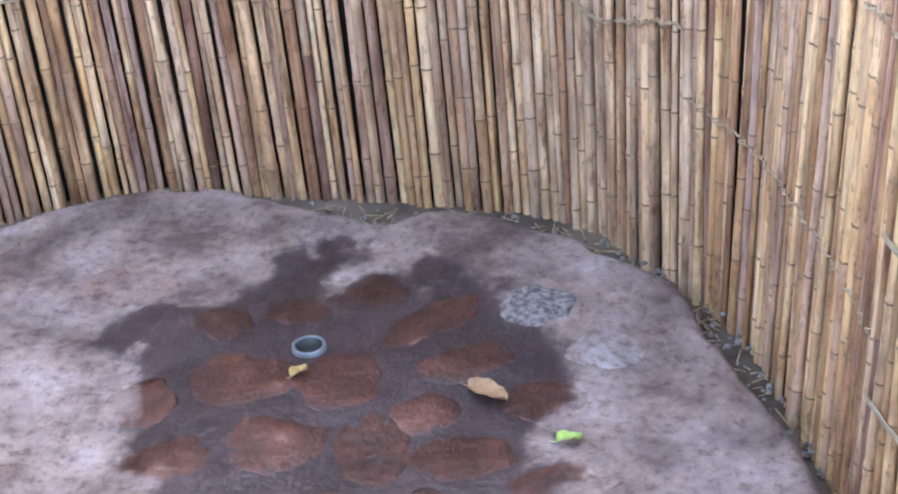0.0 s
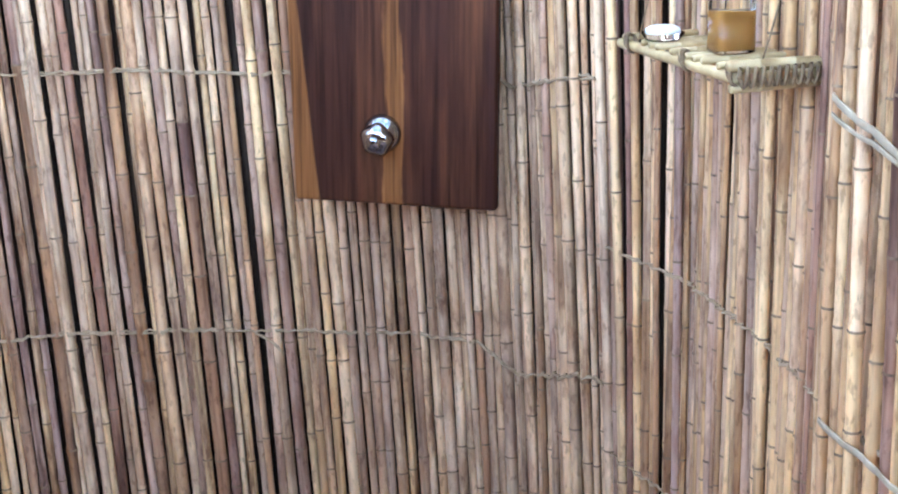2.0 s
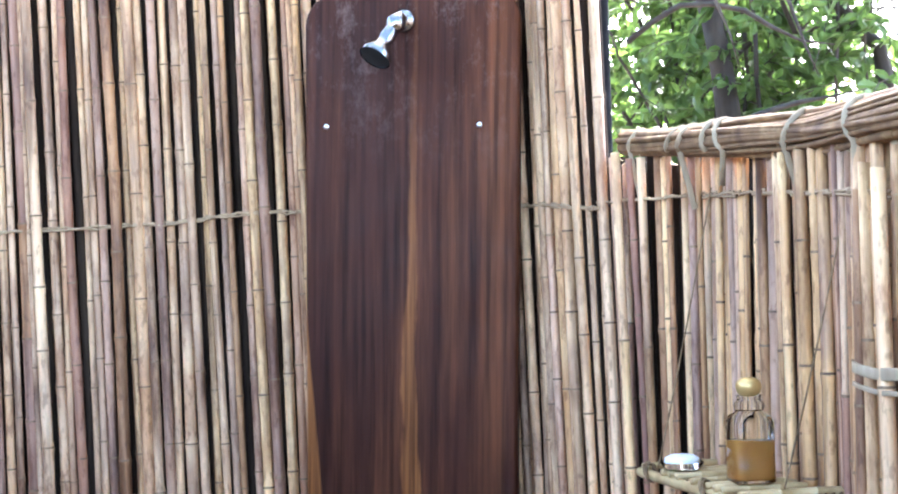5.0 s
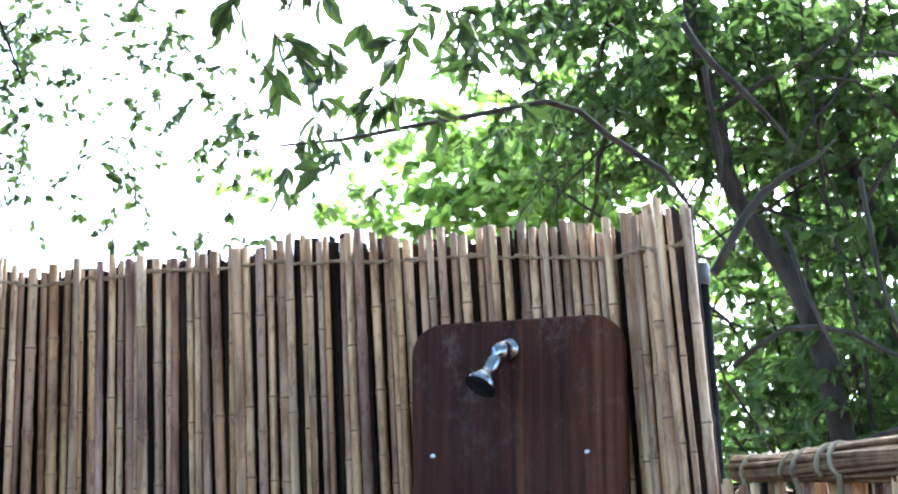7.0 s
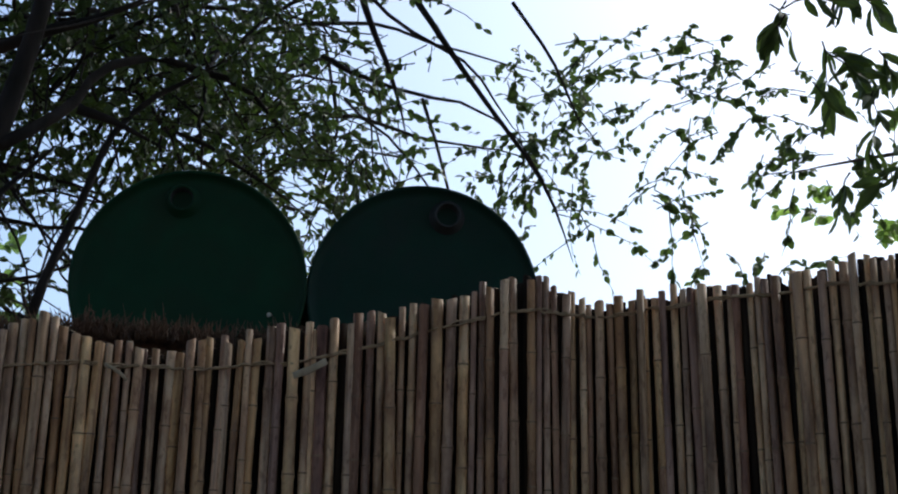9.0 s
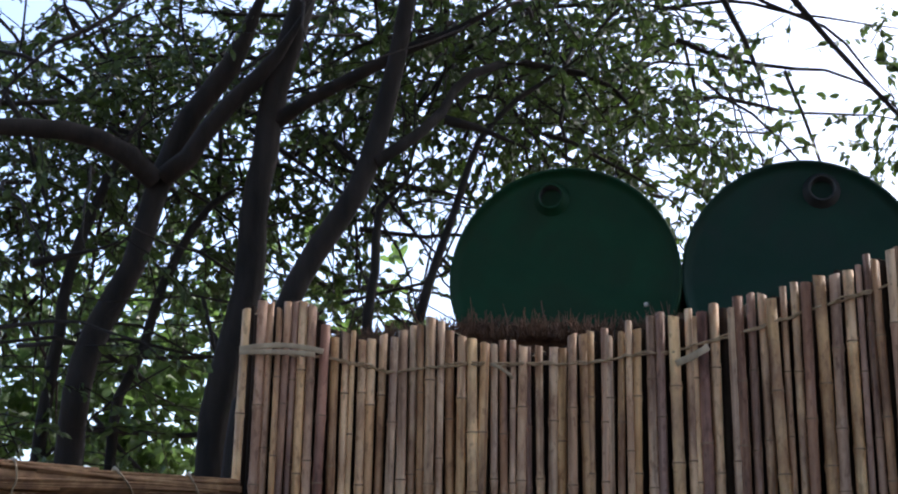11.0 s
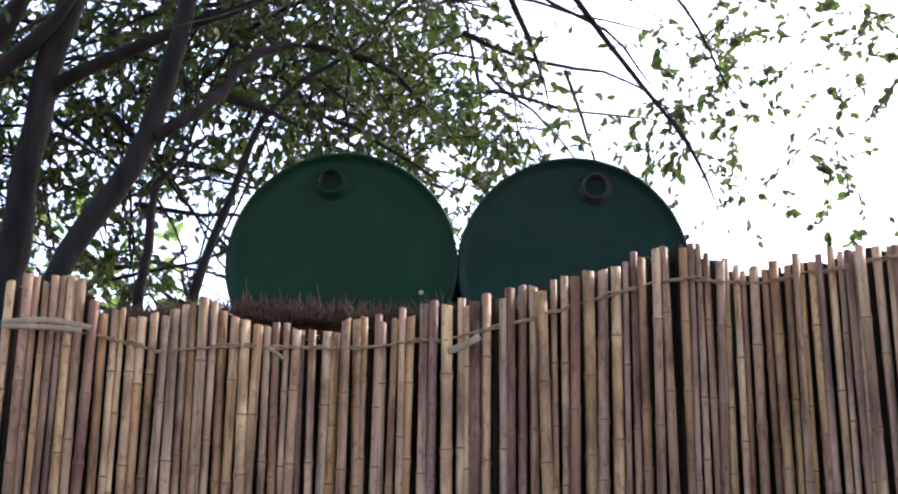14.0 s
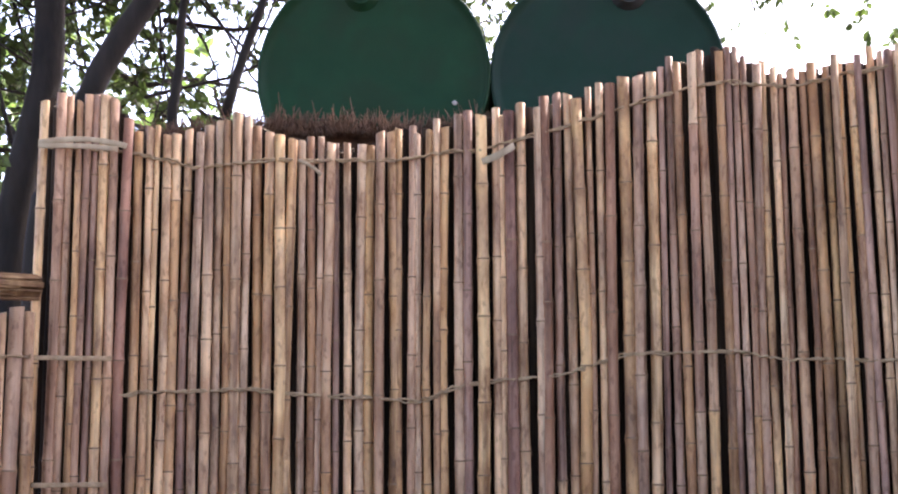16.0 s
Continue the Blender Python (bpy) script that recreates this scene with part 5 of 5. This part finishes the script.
part("liquid", square_jar([(0.028, 0.15, 0.006), (0.0295, 0.1, 0.009), (0.0295, 0.1, 0.060)]), HONEY, jar, "amber liquid")
part("neck", Shape().lathe([(0.0, 0.104), (0.022, 0.104), (0.024, 0.108), (0.023, 0.114), (0.019, 0.117), (0.018, 0.122), (0.020, 0.126), (0.0, 0.127)], (0, 0, 0), 28), GLASS, jar, "grey glass neck ring")
part("stopper", Shape().lathe([(0.012, 0.124), (0.018, 0.130), (0.020, 0.137), (0.019, 0.144), (0.012, 0.150), (0.0, 0.152)], (0, 0, 0), 28), GOLD, jar, "round golden stopper")
SOAP = grainy("white_soap", [(0.3, (0.74, 0.74, 0.74)), (0.7, (0.84, 0.84, 0.84))], 20, (1, 1, 1), 0.4, 0.1)
soap = thing("soap_dish", "white soap lying in a small round dish", "soap", (0.296, 1.955, 1.236))
part("dish", Shape().lathe([(0.0, 0.0), (0.024, 0.0), (0.031, 0.010), (0.0305, 0.011), (0.023, 0.003), (0.0, 0.003)], (0, 0, 0), 28), GLASS, soap)
part("bar", Shape().lathe([(0.0, 0.004), (0.018, 0.0045), (0.025, 0.010), (0.024, 0.016), (0.017, 0.020), (0.0, 0.021)], (0, 0, 0), 24), SOAP, soap, "smooth white soap")

# ---------------------------------------------------------------- rails of the low walls
def grass_rail(name, label, path, radius, n_stalks, mat, straps, seed):
    r = random.Random(seed)
    path = spline(path, 0.05)
    th = thing(name, label, "rail")
    s = Shape()
    core = [radius(k / (len(path) - 1)) * 0.8 for k in range(len(path))]
    s.tube(path, core, 12)
    for _ in range(n_stalks):
        a0, dr = r.uniform(0, 6.28), r.uniform(0.75, 1.05)
        i0 = r.choice([0, 0, r.randrange(0, max(1, len(path) // 2))])
        i1 = r.choice([len(path) - 1, r.randrange(len(path) // 2, len(path))])
        pts = []
        for i in range(i0, i1 + 1):
            d = (path[min(i + 1, len(path) - 1)] - path[max(i - 1, 0)]).normalized()
            u = d.cross(Vector((0, 0, 1))).normalized()
            w = u.cross(d)
            a = a0 + 0.35 * math.sin(i * 0.23 + a0 * 3)
            pts.append(path[i] + (u * math.cos(a) + w * math.sin(a)) * radius(i / (len(path) - 1)) * dr)
        if len(pts) > 2:
            s.tube(pts, r.uniform(0.0025, 0.005), 5)
    tagged(part("thatch", s, mat, th), kind="stuff")
    for f, hang in straps:
        i = min(len(path) - 2, max(1, int(f * (len(path) - 1))))
        d = (path[i + 1] - path[i - 1]).normalized()
        u = d.cross(Vector((0, 0, 1))).normalized()
        if u.dot(Vector((-0.5, 1.0, 0)) - path[i]) < 0:
            u = -u
        R = radius(f) * 1.14
        sk = r.uniform(-0.02, 0.02)
        ring = [path[i] + d * (sk * math.sin(k * 0.3927) + 0.004 * math.sin(k)) + (u * math.cos(k * 0.3927) + Vector((0, 0, 1)) * math.sin(k * 0.3927)) * R for k in range(-2, 12)]
        if hang:
            ring = [ring[0] + d * sk * 2 + Vector((0, 0, -hang)) - u * R * 0.5] + ring
        part("strap", Shape().tube(ring, r.uniform(0.0038, 0.005), 6, flat=0.4), PALE_TWINE, th, "pale flat bark strap")
    return th


def east_radius(f):
    return 0.019 + 0.009 * smooth(0.1, 0.5, f)


grass_rail("grass_rail", "bound bundle of brown dry grass along the low wall top", [(0.285, 2.405, 1.742), (0.335, 2.27, 1.727), (0.40, 2.0, 1.705), (0.465, 1.79, 1.687), (0.49, 1.56, 1.679),
           (0.54, 1.3, 1.67), (0.6, 1.05, 1.66)], east_radius, 130, GRASS_RAIL, [(0.035, 0.10), (0.15, 0), (0.165, 0), (0.19, 0.09), (0.21, 0), (0.28, 0), (0.295, 0), (0.33, 0.05), (0.47, 0.10), (0.60, 0.12), (0.72, 0.1)], 8)
grass_rail("pole_rail", "straight brown rail pole strapped on the low wall", [(-2.34, 1.78, 1.782), (-2.39, 1.5, 1.778), (-2.37, 1.2, 1.77), (-2.31, 0.9, 1.765)], lambda f: 0.028, 60, GRASS_RAIL,
           [(0.12, 0.08), (0.33, 0.09), (0.6, 0.08)], 9)

# heavier end poles of the east wall with pale straps
post = thing("end_post", "bundle of thick reeds strapped with pale bark", "post")
pr = random.Random(3)
for k, (x, y, rad, top) in enumerate(((0.470, 1.625, 0.009, 1.60), (0.476, 1.60, 0.010, 1.63), (0.480, 1.57, 0.0095, 1.58), (0.486, 1.545, 0.0105, 1.62), (0.494, 1.515, 0.011, 1.60), (0.502, 1.485, 0.0105, 1.62), (0.510, 1.45, 0.012, 1.60))):
    ob = new("reed", pr.choice(LOW))
    ob.parent = post
    ob.matrix_basis = pose(x - 0.012, y, -0.03, 0, pr.uniform(-0.6, 0.2), pr.uniform(0, 360)) @ Matrix.Diagonal((rad / 0.0115, rad / 0.0115, (top + 0.03) / 1.72, 1))
for z, drop, wide in ((1.396, 0.006, 0.014), (1.378, 0.012, 0.006), (1.222, 0.062, 0.010), (1.196, 0.040, 0.006), (0.80, 0.0, 0.009), (0.56, 0.0, 0.009), (0.30, 0.0, 0.009)):
    ring = []
    for k in range(3, 20):
        f = k / 16
        p = Vector((0.452, 1.66, z)).lerp(Vector((0.505, 1.40, z - 0.004)), f)
        ring.append(p + Vector((-0.018 - 0.001 * math.sin(k * 1.9), 0, 0.002 * math.sin(k * 0.8) - drop * f)))
    part("strap", ribbon(ring, wide, 0.003), PALE_TWINE, post, "pale flat bark strap")

# dark pipe standing behind the tall wall's end, with a pale cap
pipe = thing("pipe_post", "thin dark pipe standing behind the reed wall", "pipe", (0.270, 2.60, 0.03))
DARK_PIPE = grainy("dark_pipe", [(0.3, (0.008, 0.008, 0.009)), (0.7, (0.02, 0.02, 0.021))], 20, (1, 1, 1), 0.9, spec=0.1)
part("tube", Shape().lathe([(0.012, -0.1), (0.012, 2.08), (0.011, 2.085)], (0, 0, 0), 16), DARK_PIPE, pipe)
part("cap", Shape().lathe([(0.0125, 2.08), (0.0155, 2.082), (0.0155, 2.118), (0.013, 2.123), (0.0, 2.124)], (0, 0, 0), 16), PLASTIC, pipe, "pale grey end cap")

# straps and loose strips on the tall wall
def strip(points, r, label, mat=PALE_TWINE):
    part("strap", ribbon(spline(points, 0.02), r * 1.7, 0.004), mat, north, label)


strip([ring_place(a, 2.93, 2.085 + 0.010 * math.sin((a - 49.5) * 1.0)) for a in (52.9, 52.0, 51.0, 50.0, 49.3)], 0.007, "pale bark strap round the end canes")
strip([ring_place(a, 2.925, 2.075 + 0.004 * math.sin((a - 49.5) * 1.0)) for a in (52.9, 52.0, 51.0, 50.0, 49.5)], 0.006, "pale bark strap round the end canes")
strip([ring_place(a, 2.93, 1.64) for a in (52.9, 51.5, 50.0, 49.4)], 0.006, "brown bark strap round the end canes", TWINE)
strip([ring_place(a, 2.93, 1.385) for a in (52.9, 51.5, 50.0, 49.4)], 0.006, "brown bark strap round the end canes", TWINE)
strip([ring_place(34.7, 2.98, 2.075), ring_place(34.0, 2.975, 2.09), ring_place(33.1, 2.985, 2.12)], 0.009, "broad loose strip of bark")
strip([ring_place(42.4, 2.98, 2.075), ring_place(41.8, 2.975, 2.06), ring_place(41.2, 2.98, 2.03)], 0.004, "frayed loose end of twine")
strip([ring_place(9.0, 2.85, 0.52), ring_place(8.2, 2.80, 0.51), ring_place(7.6, 2.79, 0.475)], 0.003, "frayed loose end of twine", TWINE)

# ---------------------------------------------------------------- stand and dry grass under the drums
WOODLOG = grainy("grey_log", [(0.3, (0.08, 0.05, 0.035)), (0.7, (0.22, 0.15, 0.10))], 12, (1, 1, 0.3), 0.9, 0.6, 0.006)
stand = thing("drum_stand", "rough log stand behind the wall carrying the drums", "stand")
for dist in (3.62, 4.25):
    a, b = ring_place(49.5, dist, 2.03), ring_place(21.5, dist, 2.02)
    part("beam", Shape().tube([a.lerp(b, k / 8) + Vector((0, 0, 0.008 * math.sin(k * 2.0))) for k in range(9)], 0.045, 12), WOODLOG, stand)
    for az in (48.5, 35.0, 22.5):
        f = (49.5 - az) / 28
        p = a.lerp(b, f)
        part("leg", Shape().tube([Vector((p.x, p.y, -0.1)), Vector((p.x + 0.01, p.y, 1.0)), Vector((p.x, p.y, 1.995))], [0.055, 0.05, 0.045], 12), WOODLOG, stand)
gr = random.Random(6)
gs = Shape()
for _ in range(3200):
    az = gr.uniform(32.5, 49.2)
    hump = 0.5 + 0.5 * noise.noise(Vector((az * 0.8, 0, 4.0)))
    bz = 2.205 + 0.03 * hump - 0.04 * smooth(43, 49, az)
    d0 = gr.uniform(3.22, 3.46)
    p = ring_place(az, d0, bz - 0.03)
    hgt = gr.uniform(0.025, 0.062) * (1.7 if gr.random() < 0.02 else 1)
    tip = p + Vector((gr.gauss(0, 0.02), gr.gauss(0, 0.02), hgt))
    gs.tube([p, p.lerp(tip, 0.5) + Vector((gr.gauss(0, 0.004), 0, 0.004)), tip], [0.0022, 0.0018, 0.0008], 3, caps=False)
mat_pts = [ring_place(33.0 + k * 2, 3.34, 2.185 - 0.04 * smooth(43, 49, 33.0 + k * 2)) for k in range(9)]
gs.tube(mat_pts, 0.045, 10)
tagged(new("dry_grass", gs.mesh("dry_grass", DRY_GRASS)), "brown dry thatch grass heaped in front of the drums", "dry grass", kind="stuff")
